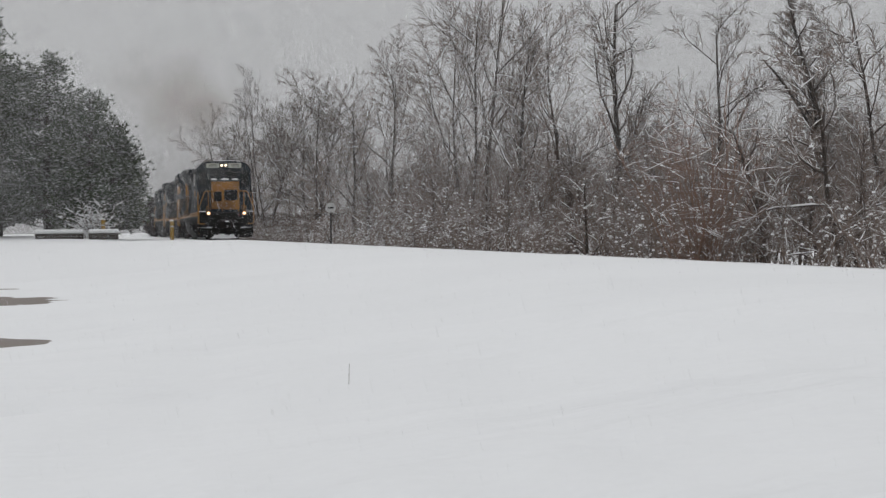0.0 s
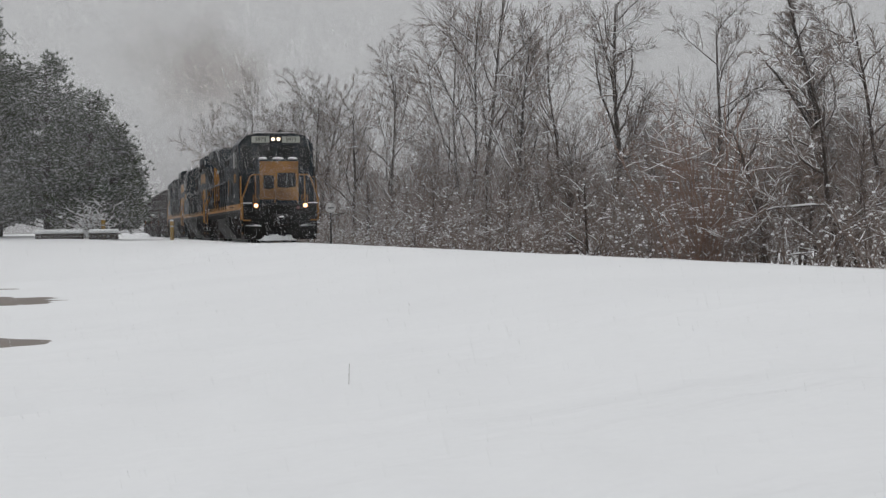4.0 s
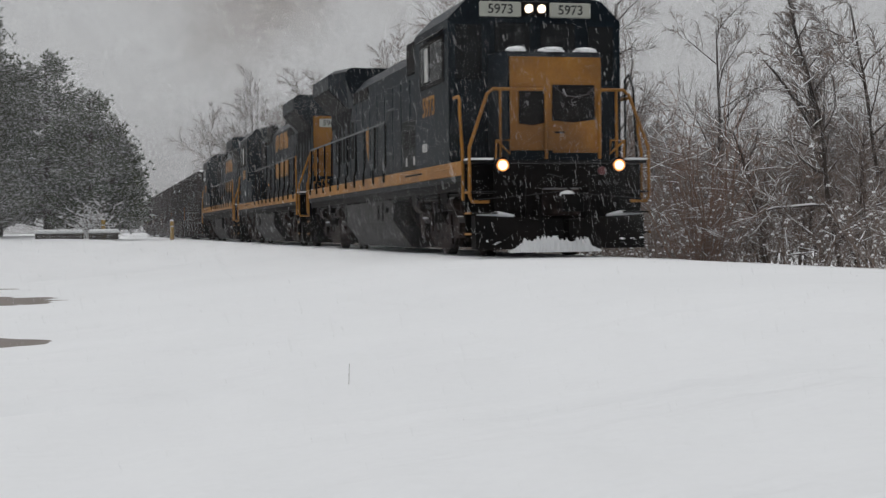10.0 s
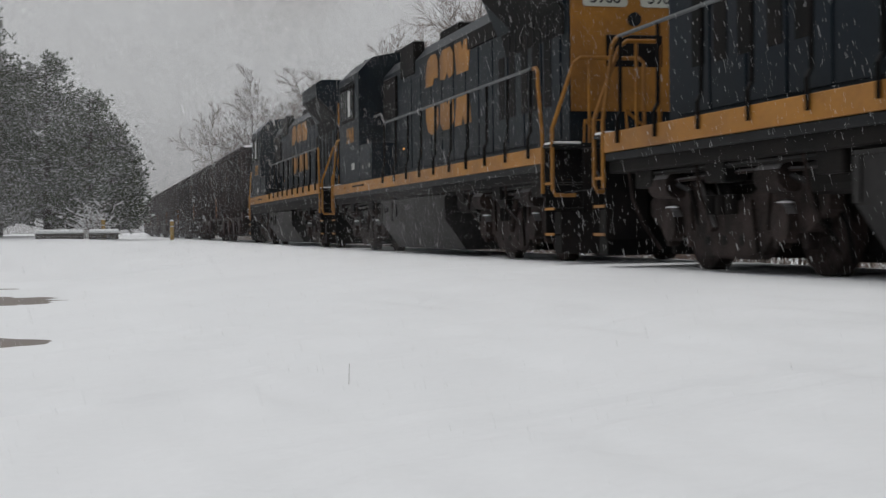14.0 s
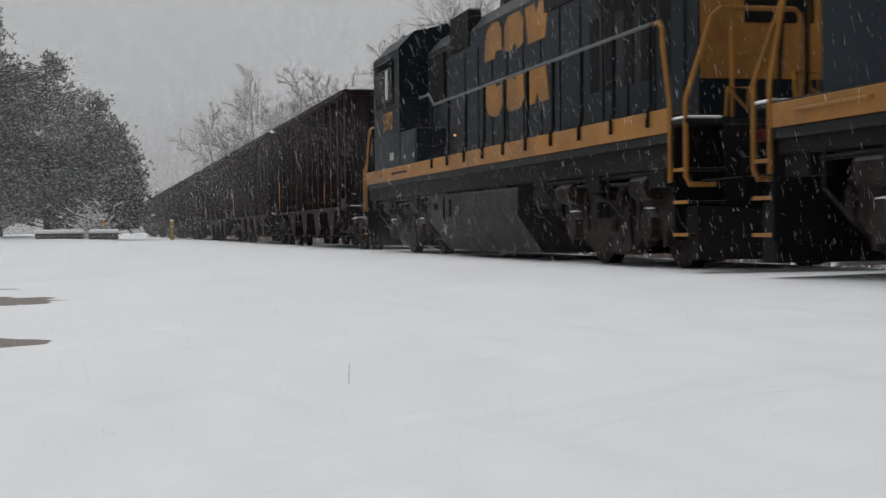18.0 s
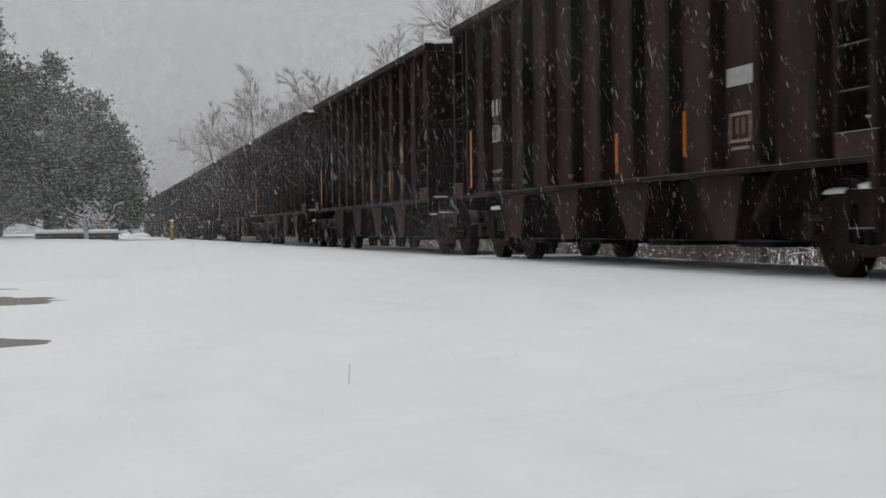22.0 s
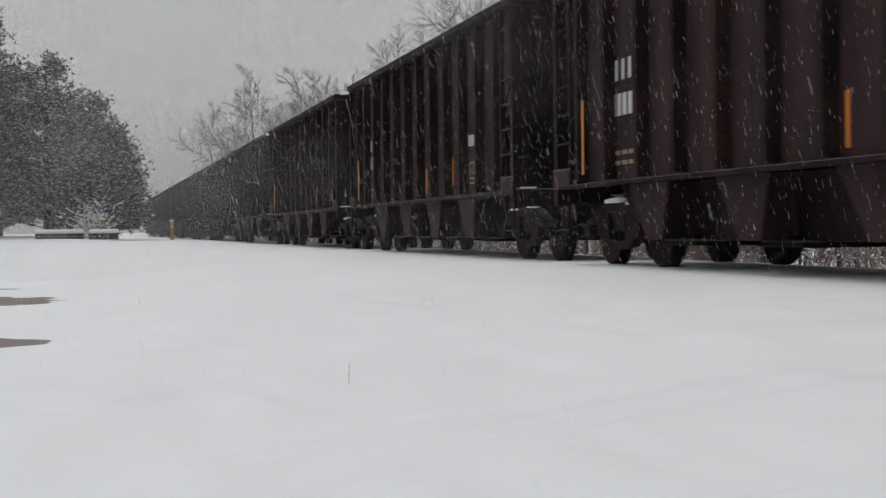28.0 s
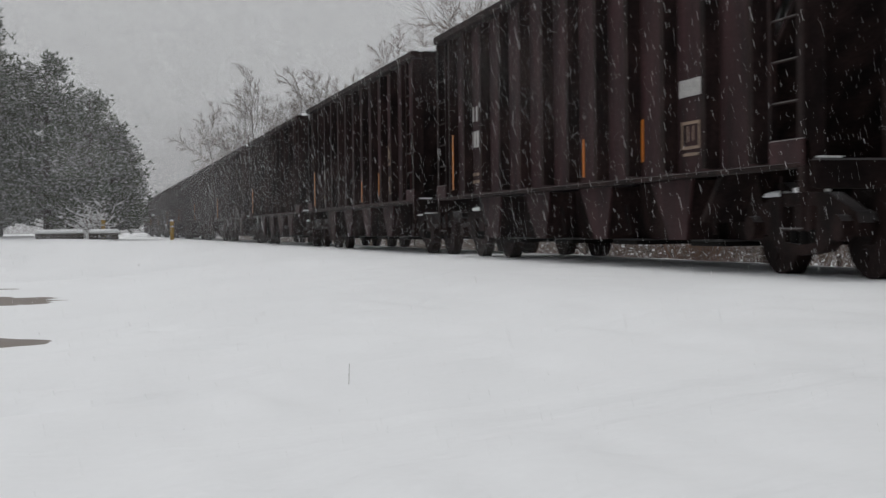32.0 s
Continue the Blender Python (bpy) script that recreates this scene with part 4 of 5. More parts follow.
        part("exhaust_box", Geo().box(-0.2, 1.4, *sorted((s * 0.02, s * 0.55)), 4.25, 4.50, 0.03), BLACK, hood) if s > 0 else None
        part("dynamic_brake_grid", Geo().box(1.9, 3.3, *sorted((s * 0.75, s * 0.99)), 3.7, 4.38, 0.03), BLACK, hood, "dark resistor grid box")
    part("hood_end", Geo().box(-8.275, -8.252, -0.94, 0.94, 2.12, 3.93, 0.006), YELLOW, hood, "yellow end of the hood")
    for s in (-1, 1):
        plate = part("number_board", Geo().prism([(y + s * 0.43, z + 3.72) for y, z in rounded(0.66, 0.25, 0.05)], -8.30, -8.276, "x"), PLATE, hood, "white number board")
        lettering("number", number, 0.23, INK, plate, Matrix.Translation((-8.302, s * 0.43, 3.715)) @ Matrix(((0, 0, -1, 0), (-1, 0, 0, 0), (0, 1, 0, 0), (0, 0, 0, 1))), 0.002)
    part("end_lamp", Geo().cyl((0, 3.42), 0.10, -8.32, -8.276, "x", 16), GLASS, hood)
    part("end_panel", Geo().box(-8.30, -8.276, -0.42, 0.42, 2.75, 3.2, 0.01), BLACK, hood, "dark recess in the hood end")
    # painted emblem on the hood, as plain shapes
    for s in (-1, 1):
        y0, y1 = sorted((s * 0.986, s * 0.993))
        g = Geo()
        if logo == "lead":
            g.prism([(-2.6, 2.95), (-2.95, 2.9), (-2.85, 2.4), (-2.65, 2.15), (-2.58, 2.5)], y0, y1, "y")
        else:
            # two rows of broad blocks with a level gap between them
            cx = -0.98
            for row, zs in ((1, 3.29), (-1, 2.93)):
                for col, outline in ((-1, ((-0.57, 0), (-0.55, 0.30), (-0.38, 0.52), (-0.05, 0.60), (0.32, 0.58), (0.53, 0.42), (0.50, 0.10), (0.16, 0.12), (0.06, 0.0))),
                                     (0, ((-0.52, 0.04), (-0.55, 0.44), (-0.32, 0.58), (0.30, 0.58), (0.55, 0.44), (0.52, 0.06), (0.20, 0.0), (0.05, 0.13), (-0.16, 0.0))),
                                     (1, ((-0.42, 0), (-0.60, 0.57), (-0.10, 0.57), (0.02, 0.40), (0.14, 0.57), (0.62, 0.57), (0.44, 0)))):
                    g.prism([(cx - s * (col * 1.22 + x), zs + row * h) for x, h in outline], y0, y1, "y")
        part("emblem", g, YELLOW, ob, "large yellow painted emblem")
    # hand rails
    for s in (-1, 1):
        for k in range(10):
            x = -8.3 + k * 1.18
            part("stanchion", Geo().tube([(x, s * 1.592, stripe + 0.09), (x, s * 1.592, 1.74), (x, s * 1.55, 1.82), (x, s * 1.54, 2.69)], 0.024, 6), BLACK, ob)
        part("hand_rail", Geo().tube([(-8.35, s * 1.54, 2.70), (2.3, s * 1.54, 2.70), (2.7, s * 1.54, 2.92), (3.4, s * 1.54, 2.92)], 0.024, 8), HANDRAIL, ob, "grey walkway hand rail")
        for e, mat in ((1, YELLOW), (-1, YELLOW)):
            b = 8.93 if e > 0 else -8.86
            ins = 8.15 if e > 0 else -8.15
            # rail at the inner side of the steps, and the one that slants up to the end rail
            part("step_rail", Geo().tube([(b + e * 0.02, s * 1.56, 0.95), (b + e * 0.02, s * 1.56, 1.75), (b - e * 0.22, s * 1.54, 2.45), (b - e * 0.25, s * 1.53, 2.62), (b - e * 0.38, s * 1.52, 2.70), (ins, s * 1.50, 2.70)], 0.026, 8), mat, ob, "bent yellow step rail")
            part("step_rail", Geo().tube([(b + e * 0.40, s * 1.22, 0.92), (b + e * 0.40, s * 1.50, 0.92), (b + e * 0.40, s * 1.54, 1.0), (b + e * 0.40, s * 1.54, 1.80), (b + e * 0.36, s * 1.22, 2.68), (b + e * 0.36, s * 1.12, 2.76), (b + e * 0.36, s * (0.28 if s * e < 0 else 0.74), 2.76), (b + e * 0.36, s * (0.22 if s * e < 0 else 0.70), 2.70), (b + e * 0.36, s * (0.22 if s * e < 0 else 0.70), 1.62)], 0.028, 8), mat, ob, "bent yellow end rail")
            part("end_post", Geo().tube([(b + e * 0.36, s * 1.0, 2.76), (b + e * 0.36, s * 1.0, 1.62)], 0.024, 6), mat, ob)
            part("corner_loop", Geo().tube([(b + e * 0.42, s * 1.10, 1.62), (b + e * 0.46, s * 1.10, 1.92), (b + e * 0.46, s * 0.86, 1.92), (b + e * 0.42, s * 0.86, 1.70), (b + e * 0.46, s * 1.08, 1.90)], 0.02, 6), mat, ob)
            # steps in the corner well
            steps = part("step_well", Geo().box(*sorted((b + e * 0.02, b + e * 0.06)), *sorted((s * 1.0, s * 1.53)), 0.34, 1.55, 0.006), BLACK, ob)
            for z in (0.38, 0.72, 1.06):
                part("step", Geo().box(*sorted((b + e * 0.06, b + e * 0.44)), *sorted((s * 1.08, s * 1.53)), z, z + 0.03, 0.005), BLACK, steps)
                part("step_edge", Geo().box(*sorted((b + e * 0.06, b + e * 0.44)), *sorted((s * 1.531, s * 1.545)), z, z + 0.035), YELLOW, steps, "yellow step edge")
            part("step_snow", Geo().box(*sorted((b + e * 0.02, b + e * 0.42)), *sorted((s * 1.14, s * 1.54)), 1.602, 1.635, 0.012), FRESH, steps)
    # ends: pilots, ploughs, couplers, hoses, ditch lamps
    for e in (1, -1):
        b = 9.30 if e > 0 else -9.30
        part("pilot_plate", Geo().box(*sorted((b - e * 0.05, b)), -1.12, 1.12, 0.42, 1.55, 0.01), BLACK, ob, "black end plate")
        plough = Geo()
        for s in (-1, 1):
            plough.add([(b, s * 0.05, 0.14), (b + e * 0.36, s * 0.05, 0.14), (b + e * 0.30, s * 0.05, 0.62), (b, s * 0.05, 0.62),
                        (b - e * 0.25, s * 1.45, 0.14), (b + e * 0.06, s * 1.45, 0.14), (b + e * 0.02, s * 1.45, 0.70), (b - e * 0.25, s * 1.45, 0.70)],
                       [(0, 1, 2, 3), (4, 7, 6, 5), (1, 5, 6, 2), (0, 3, 7, 4), (3, 2, 6, 7), (0, 4, 5, 1)])
        plough = part("snow_plough", plough, BLACK, ob, "black snow plough blade")
        if e > 0:
            rnd = random.Random(12)
            g, cols = Geo(), 72
            vs, fs = [], []
            for k in range(cols + 1):
                f = k / cols
                y = -0.95 + 1.55 * f
                swell = 0.5 + 0.5 * noise.noise(Vector((f * 4.2, 0.3, 2.0)))
                rim = 0.13 + smooth(0, 0.22, f) * smooth(1, 0.8, f) * (0.10 + 0.22 * swell) * rnd.uniform(0.55, 1.0)
                x = b + e * (0.37 - 0.17 * abs(y))
                out = 0.05 + 0.06 * rnd.random()
                vs += [(x, y, 0.09), (x + e * out, y, 0.09), (x + e * out * rnd.uniform(0.4, 0.9), y, 0.09 + (rim - 0.09) * rnd.uniform(0.4, 0.7)), (x - e * 0.03, y, rim)]
            for k in range(cols):
                fs += [(4 * k + m, 4 * k + 4 + m, 4 * k + 4 + (m + 1) % 4, 4 * k + (m + 1) % 4) for m in range(4)]
            fs += [(0, 1, 2, 3), (4 * cols, 4 * cols + 3, 4 * cols + 2, 4 * cols + 1)]
            part("packed_snow", g.add(vs, fs), FRESH, plough, "ragged snow packed against the plough")
            for k in range(14):
                y = rnd.choice((-1, 1)) * rnd.uniform(0.75, 1.4)
                part("snow_lump", Geo().blob((b + e * (0.30 - 0.20 * abs(y)), y, rnd.uniform(0.10, 0.30)), rnd.uniform(0.03, 0.06), rnd.uniform(0.03, 0.09), rnd.uniform(0.02, 0.06), k, 7, 3), FRESH, plough)
            for s in (-1, 1):
                part("plough_snow", Geo().tube([(b + e * 0.04, s * 0.80, 0.68), (b, s * 1.05, 0.72), (b - e * 0.08, s * 1.40, 0.70)], [0.03, 0.05, 0.03], 6), FRESH, plough)
        part("coupler", coupler(ob, e), BLACK, ob, "black knuckle coupler", at=pose(e * 10.01, 0, 0, 0, 0, 0 if e > 0 else 180))
        if e > 0:
            part("coupler_snow", Geo().blob((9.72, 0, 1.0), 0.16, 0.12, 0.09, 4, 9, 3), FRESH, ob)
        for s in (-1, 1):
            part("air_hose", Geo().tube([(b, s * 0.42, 1.05), (b + e * 0.16, s * 0.42, 0.95), (b + e * 0.22, s * 0.38, 0.6), (b + e * 0.2, s * 0.3, 0.48)], 0.025, 6), BLACK, ob)
        part("cable", Geo().tube([(b + e * 0.02, 0.65, 1.35), (b + e * 0.10, 0.45, 1.0), (b + e * 0.10, 0.2, 1.02), (b + e * 0.10, 0.0, 1.30), (b + e * 0.10, -0.22, 1.36), (b + e * 0.02, -0.38, 1.18)], 0.02, 6), BLACK, ob)
        for y in (-0.95, -0.80, -0.68, 0.68, 0.80, 0.95):
            part("brake_hose", Geo().tube([(b, y, 1.25), (b + e * 0.12, y, 1.18), (b + e * 0.14, y + 0.03, 0.85), (b + e * 0.06, y + 0.02, 0.78)], 0.022, 6), BLACK, ob)
        part("uncoupling_lever", Geo().tube([(b + e * 0.05, -1.4, 0.95), (b + e * 0.07, -0.5, 1.02), (b + e * 0.10, 0.0, 1.08), (b + e * 0.07, 0.5, 1.02), (b + e * 0.05, 1.4, 0.95)], 0.018, 6), BLACK, ob)
        part("draft_pocket", Geo().box(*sorted((b, b + e * 0.10)), -0.32, 0.32, 0.68, 1.14, 0.03), TRUCK, ob)
        part("marker_lamp", Geo().cyl((0.72, 1.42), 0.07, *sorted((b, b + e * 0.06)), "x", 12), RED, ob, "dull red marker lamp")
        for y in (-0.55, 0.55):
            part("bracket", Geo().box(*sorted((b, b + e * 0.08)), y - 0.05, y + 0.05, 0.62, 1.50, 0.01), BLACK, ob)
    for s in (-1, 1):
        part("corner_rail", Geo().tube([(8.35, s * 1.50, 1.62), (8.35, s * 1.50, 3.02), (8.55, s * 1.50, 3.10), (8.75, s * 1.50, 2.85), (8.85, s * 1.52, 1.62)], 0.022, 6), BLACK, ob) if s > 0 else None
        lamp = part("ditch_lamp", Geo().cyl((s * 1.0, 1.51), 0.13, 9.30, 9.40, "x", 18), BLACK, ob, "round ditch lamp")
        part("lens", Geo().cyl((s * 1.0, 1.51), 0.072, 9.401, 9.414, "x", 18), LAMP_DIM if logo == "lead" else GLASS, lamp, "glowing lens")
        # glowing ring added for the lamp's orange halo
        part("rim", Geo().cyl((s * 1.0, 1.51), 0.10, 9.4005, 9.408, "x", 18), LAMP_GLOW if logo == "lead" else GREY, lamp, "ring that glows for the halo of a lit lamp")
    # fuel tank, its lower half drawn in, and reservoirs
    tank = part("fuel_tank", Geo().prism([(-1.50, 1.07), (1.50, 1.07), (1.50, 0.64), (1.13, 0.12), (-1.13, 0.12), (-1.50, 0.64)], -2.92, 2.92, "x"), TANK, ob, "grey steel fuel tank with drawn-in lower sides")
    for s in (-1, 1):
        part("tank_rib", Geo().box(-2.95, 2.95, *sorted((s * 1.48, s * 1.515)), 1.045, 1.085, 0.006), TANK, tank)
        for x0 in (-2.94, 2.82):
            part("tank_flange", Geo().box(x0, x0 + 0.12, *sorted((s * 1.502, s * 1.522)), 0.66, 1.04, 0.004), TANK, tank)
        part("tank_strap", Geo().box(1.72, 1.80, *sorted((s * 1.502, s * 1.52)), 0.66, 1.04), BLACK, tank)
        part("fuel_filler", Geo().cyl((2.3, 0.90), 0.07, *sorted((s * 1.50, s * 1.56)), "y", 12), BLACK, tank)
        part("sight_gauge", Geo().box(1.25, 1.33, *sorted((s * 1.502, s * 1.53)), 0.70, 1.0, 0.01), BLACK, tank)
        part("air_reservoir", Geo().cyl((s * 1.15, 0.92), 0.17, -4.2, -3.0, "x", 14), BLACK, ob)
        part("air_filter", Geo().cyl((3.35, s * 1.25), 0.13, 0.55, 1.0, "z", 12), BLACK, ob)
    part("center_beam", Geo().box(-8.6, 8.6, -0.55, 0.55, 0.60, 1.12), BLACK, ob)
    for s in (-1, 1):
        rnd = random.Random(30 + s)
        for k in range(9):
            x = -8.4 + k * 2.1 + rnd.uniform(-0.3, 0.3)
            if -3.3 < x < 3.3:
                part("junction_box", Geo().box(x - 0.16, x + 0.16, *sorted((s * 1.30, s * 1.46)), 1.08, 1.16, 0.01), BLACK, ob)
                continue
            part("sand_pipe", Geo().tube([(x, s * 1.42, 1.14), (x + 0.06, s * 1.40, 0.8), (x - 0.10, s * 1.20, 0.5), (x - 0.22, s * 0.95, 0.22)], 0.02, 6), TRUCK, ob)
            part("equipment_box", Geo().box(x + 0.25, x + 0.75, *sorted((s * 1.18, s * 1.44)), 0.92, 1.16, 0.02), BLACK, ob)
        part("brake_rod", Geo().tube([(-7.6, s * 1.28, 0.98), (-5.4, s * 1.30, 1.02), (-3.5, s * 1.28, 0.98)], 0.025, 6), TRUCK, ob)
        part("brake_rod", Geo().tube([(7.6, s * 1.28, 0.98), (5.4, s * 1.30, 1.02), (3.8, s * 1.28, 0.98)], 0.025, 6), TRUCK, ob)
    for x in (-6.1, 6.1):
        loco_truck(ob, x)
    return ob


def hopper_truck(parent, x):
    """A freight truck: side frames with springs, a bolster and two wheelsets."""
    tr = part("truck", Geo().box(-0.2, 0.2, -1.05, 1.05, 0.42, 0.72, 0.03), RUST_DARK, parent, "dirty brown freight truck", at=pose(x, 0, 0))
    for s in (-1, 1):
        y0, y1 = sorted((s * 0.93, s * 1.07))
        for k in (-1, 1):
            part("side_frame", Geo().prism([(0.0, 0.80), (k * 0.55, 0.78), (k * 1.06, 0.60), (k * 1.12, 0.50), (k * 1.06, 0.38), (k * 0.72, 0.40), (k * 0.42, 0.24), (0.0, 0.20), (0.0, 0.30), (k * 0.30, 0.32), (k * 0.34, 0.66), (0.0, 0.68)], y0, y1, "y"), RUST_DARK, tr)
            part("bearing", Geo().cyl((k * 0.89, 0.457), 0.12, *sorted((s * 1.06, s * 1.17)), "y", 12), RUST_DARK, tr)
        for k in (-0.2, 0, 0.2):
            part("spring", Geo().cyl((k, s * 1.0), 0.07, 0.30, 0.44, "z", 8), BLACK, tr)
    for wx in (-0.89, 0.89):
        w = wheelset(tr, wx, 0.457, mat=RUST_DARK)
        TURNING.append((w, (wx, 0, 0.457), 0.457))
    return tr


def hopper(label):
    """An open-top ribbed hopper car; x forward."""
    ob = thing("hopper_car", None, None, label, "hopper car", "brown hopper cars of the train")
    top, sill = 3.76, 1.02
    for s in (-1, 1):
        y0, y1 = sorted((s * 1.40, s * 1.43))
        side = part("side", Geo().prism([(-6.0, sill), (6.0, sill), (6.0, 2.25), (6.90, 3.2), (6.90, top), (-6.90, top), (-6.90, 3.2), (-6.0, 2.25)], y0, y1, "y"), RUST, ob, "ribbed oxide-brown side sheet")
        for k in range(12):
            x = -6.1 + k * 1.092 + (0.1 if k == 0 else 0)
            z0 = sill
            # ribs take the darker brown, which paints in the shade beside the panels
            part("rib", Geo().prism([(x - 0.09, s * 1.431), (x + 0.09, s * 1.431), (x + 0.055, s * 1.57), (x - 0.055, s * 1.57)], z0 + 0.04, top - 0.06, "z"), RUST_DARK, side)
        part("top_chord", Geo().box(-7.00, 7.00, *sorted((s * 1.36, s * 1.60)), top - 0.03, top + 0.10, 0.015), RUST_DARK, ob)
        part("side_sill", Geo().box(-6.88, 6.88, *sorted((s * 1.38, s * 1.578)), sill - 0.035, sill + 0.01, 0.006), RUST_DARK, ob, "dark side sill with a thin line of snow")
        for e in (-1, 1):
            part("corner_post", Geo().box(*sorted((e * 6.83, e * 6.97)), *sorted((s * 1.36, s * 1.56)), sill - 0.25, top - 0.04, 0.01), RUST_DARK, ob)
            lad = part("ladder", Geo().box(*sorted((e * 6.28, e * 6.33)), *sorted((s * 1.50, s * 1.56)), sill + 0.04, top - 0.04), RUST_DARK, ob, "side ladder at the car end")
            for k in range(7):
                part("rung", Geo().tube([(e * 6.33, s * 1.54, 1.2 + k * 0.37), (e * 6.85, s * 1.54, 1.2 + k * 0.37)], 0.014, 5), RUST_DARK, lad)
            part("corner_plate", Geo().box(*sorted((e * 6.3, e * 6.97)), *sorted((s * 1.50, s * 1.575)), sill - 0.02, sill + 0.22, 0.01), RUST, ob)
            part("step_iron", Geo().tube([(e * 6.45, s * 1.52, sill - 0.1), (e * 6.45, s * 1.52, 0.45), (e * 6.87, s * 1.52, 0.45), (e * 6.87, s * 1.52, sill - 0.1)], 0.02, 5), RUST_DARK, ob)
    # slope sheets, ends, floor of the load
    for e in (-1, 1):
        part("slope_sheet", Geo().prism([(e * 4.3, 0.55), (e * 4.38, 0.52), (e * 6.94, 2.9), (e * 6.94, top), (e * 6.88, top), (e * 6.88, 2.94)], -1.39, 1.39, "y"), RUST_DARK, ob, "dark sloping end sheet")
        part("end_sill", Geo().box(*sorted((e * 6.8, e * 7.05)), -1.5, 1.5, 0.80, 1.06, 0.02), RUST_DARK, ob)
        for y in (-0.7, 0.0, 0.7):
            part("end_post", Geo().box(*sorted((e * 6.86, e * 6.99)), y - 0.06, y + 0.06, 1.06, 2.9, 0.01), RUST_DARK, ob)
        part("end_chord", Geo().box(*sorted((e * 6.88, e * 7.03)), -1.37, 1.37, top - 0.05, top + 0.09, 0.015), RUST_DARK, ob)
        part("chord_snow", Geo().tube([(e * 6.95, -1.45, top + 0.10), (e * 6.95, -0.7, top + 0.13), (e * 6.95, 0.4, top + 0.11), (e * 6.95, 1.45, top + 0.10)], [0.06, 0.10, 0.07, 0.06], 6), FRESH, ob, "line of snow on the end of the car")
        part("coupler", coupler(ob, e), RUST_DARK, ob, at=pose(e * 7.86 + 0.45, 0, 0, 0, 0, 0 if e > 0 else 180))
        part("draft_gear", Geo().box(*sorted((e * 5.8, e * 7.25 + 0.4)), -0.2, 0.2, 0.70, 1.02), RUST_DARK, ob)
        part("sill_snow", Geo().box(*sorted((e * 6.82, e * 7.03)), -1.46, -1.22, 1.062, 1.10 - 0.02 * e, 0.012), FRESH, ob, "strip of snow on the end sill")
        for s in (-1, 1):
            part("brake_stand", Geo().box(*sorted((e * 6.55, e * 6.63)), *sorted((s * 1.30, s * 1.38)), 1.0, 1.34, 0.01), RUST_DARK, ob)
            part("stand_snow", Geo().blob((e * 6.59, s * 1.34, 1.345), 0.11, 0.08, 0.045, 8 + s, 8, 3), FRESH, ob, "small cap of snow")
        for s in (-1, 1):
            part("truck_snow", Geo().blob((e * 6.05, s * 1.02, 0.79), 0.34, 0.12, 0.07, 3 + s, 9, 3), FRESH, ob)
            part("truck_snow", Geo().blob((e * 5.35, s * 1.02, 0.76), 0.26, 0.11, 0.06, 6 + s, 9, 3), FRESH, ob)
        part("hose", Geo().tube([(e * 7.05, -0.4, 0.75), (e * 7.3, -0.4, 0.5), (e * 7.5, -0.3, 0.45)], 0.025, 5), BLACK, ob)
    part("load", Geo().box(-6.85, 6.85, -1.37, 1.39, 2.9, 3.3, 0.05), FRESH, ob, "snow lying on the load")
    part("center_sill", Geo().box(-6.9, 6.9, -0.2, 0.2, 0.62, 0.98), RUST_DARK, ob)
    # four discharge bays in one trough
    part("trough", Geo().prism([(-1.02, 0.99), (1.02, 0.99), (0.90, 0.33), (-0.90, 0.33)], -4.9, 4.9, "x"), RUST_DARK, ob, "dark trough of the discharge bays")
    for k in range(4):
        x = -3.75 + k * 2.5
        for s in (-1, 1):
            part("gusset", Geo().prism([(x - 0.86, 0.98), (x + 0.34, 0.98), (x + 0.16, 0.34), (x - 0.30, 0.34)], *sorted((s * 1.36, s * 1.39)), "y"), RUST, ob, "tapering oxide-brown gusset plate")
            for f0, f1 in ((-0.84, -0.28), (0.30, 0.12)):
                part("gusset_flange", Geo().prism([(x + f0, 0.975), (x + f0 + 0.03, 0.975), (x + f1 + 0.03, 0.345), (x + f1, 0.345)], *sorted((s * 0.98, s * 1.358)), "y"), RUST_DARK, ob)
            part("gate_lever", Geo().tube([(x + 0.6, s * 1.30, 0.75), (x + 0.72, s * 1.30, 0.40)], 0.025, 5), RUST_DARK, ob)
        part("gate", Geo().box(x - 0.44, x + 0.44, -1.1, 1.1, 0.27, 0.34, 0.02), BLACK, ob)
    for x in (-5.9, 5.9):
        hopper_truck(ob, x)
    # markings
    for s in (-1, 1):
        y0, y1 = sorted((s * 1.432, s * 1.438))
        part("reflector", Geo().box(-5.76, -5.70, *sorted((s * 1.572, s * 1.578)), 1.14, 2.06), ORANGE, ob, "orange reflector strip")
        part("reflector", Geo().box(0.66, 0.72, y0, y1, 1.12, 1.60), ORANGE, ob, "orange reflector strip")
        part("reflector", Geo().box(2.75, 2.81, y0, y1, 1.22, 1.70), ORANGE, ob, "orange reflector strip")
        for k in range(3):
            part("reporting_mark", Geo().box(-4.91 + k * 0.22, -4.83 + k * 0.22, y0, y1, 2.22, 2.46), WHITE, ob)
        for k in range(6):
            part("stencil", Geo().box(-4.95 + (k % 3) * 0.24, -4.77 + (k % 3) * 0.24, y0, y1, 1.22 + (k // 3) * 0.12, 1.27 + (k // 3) * 0.12), CREAM, ob)
        g = Geo()
        for a, b, c, d in ((3.93, 4.41, 1.29, 1.32), (3.93, 4.41, 1.55, 1.58), (3.93, 3.96, 1.32, 1.55), (4.38, 4.41, 1.32, 1.55), (4.09, 4.11, 1.37, 1.53), (4.23, 4.25, 1.37, 1.53), (3.97, 4.37, 1.22, 1.25)):
            g.box(a, b, y0, y1, c, d)
        part("data_panel", g, CREAM, ob, "faded stencilled data box")
    return ob


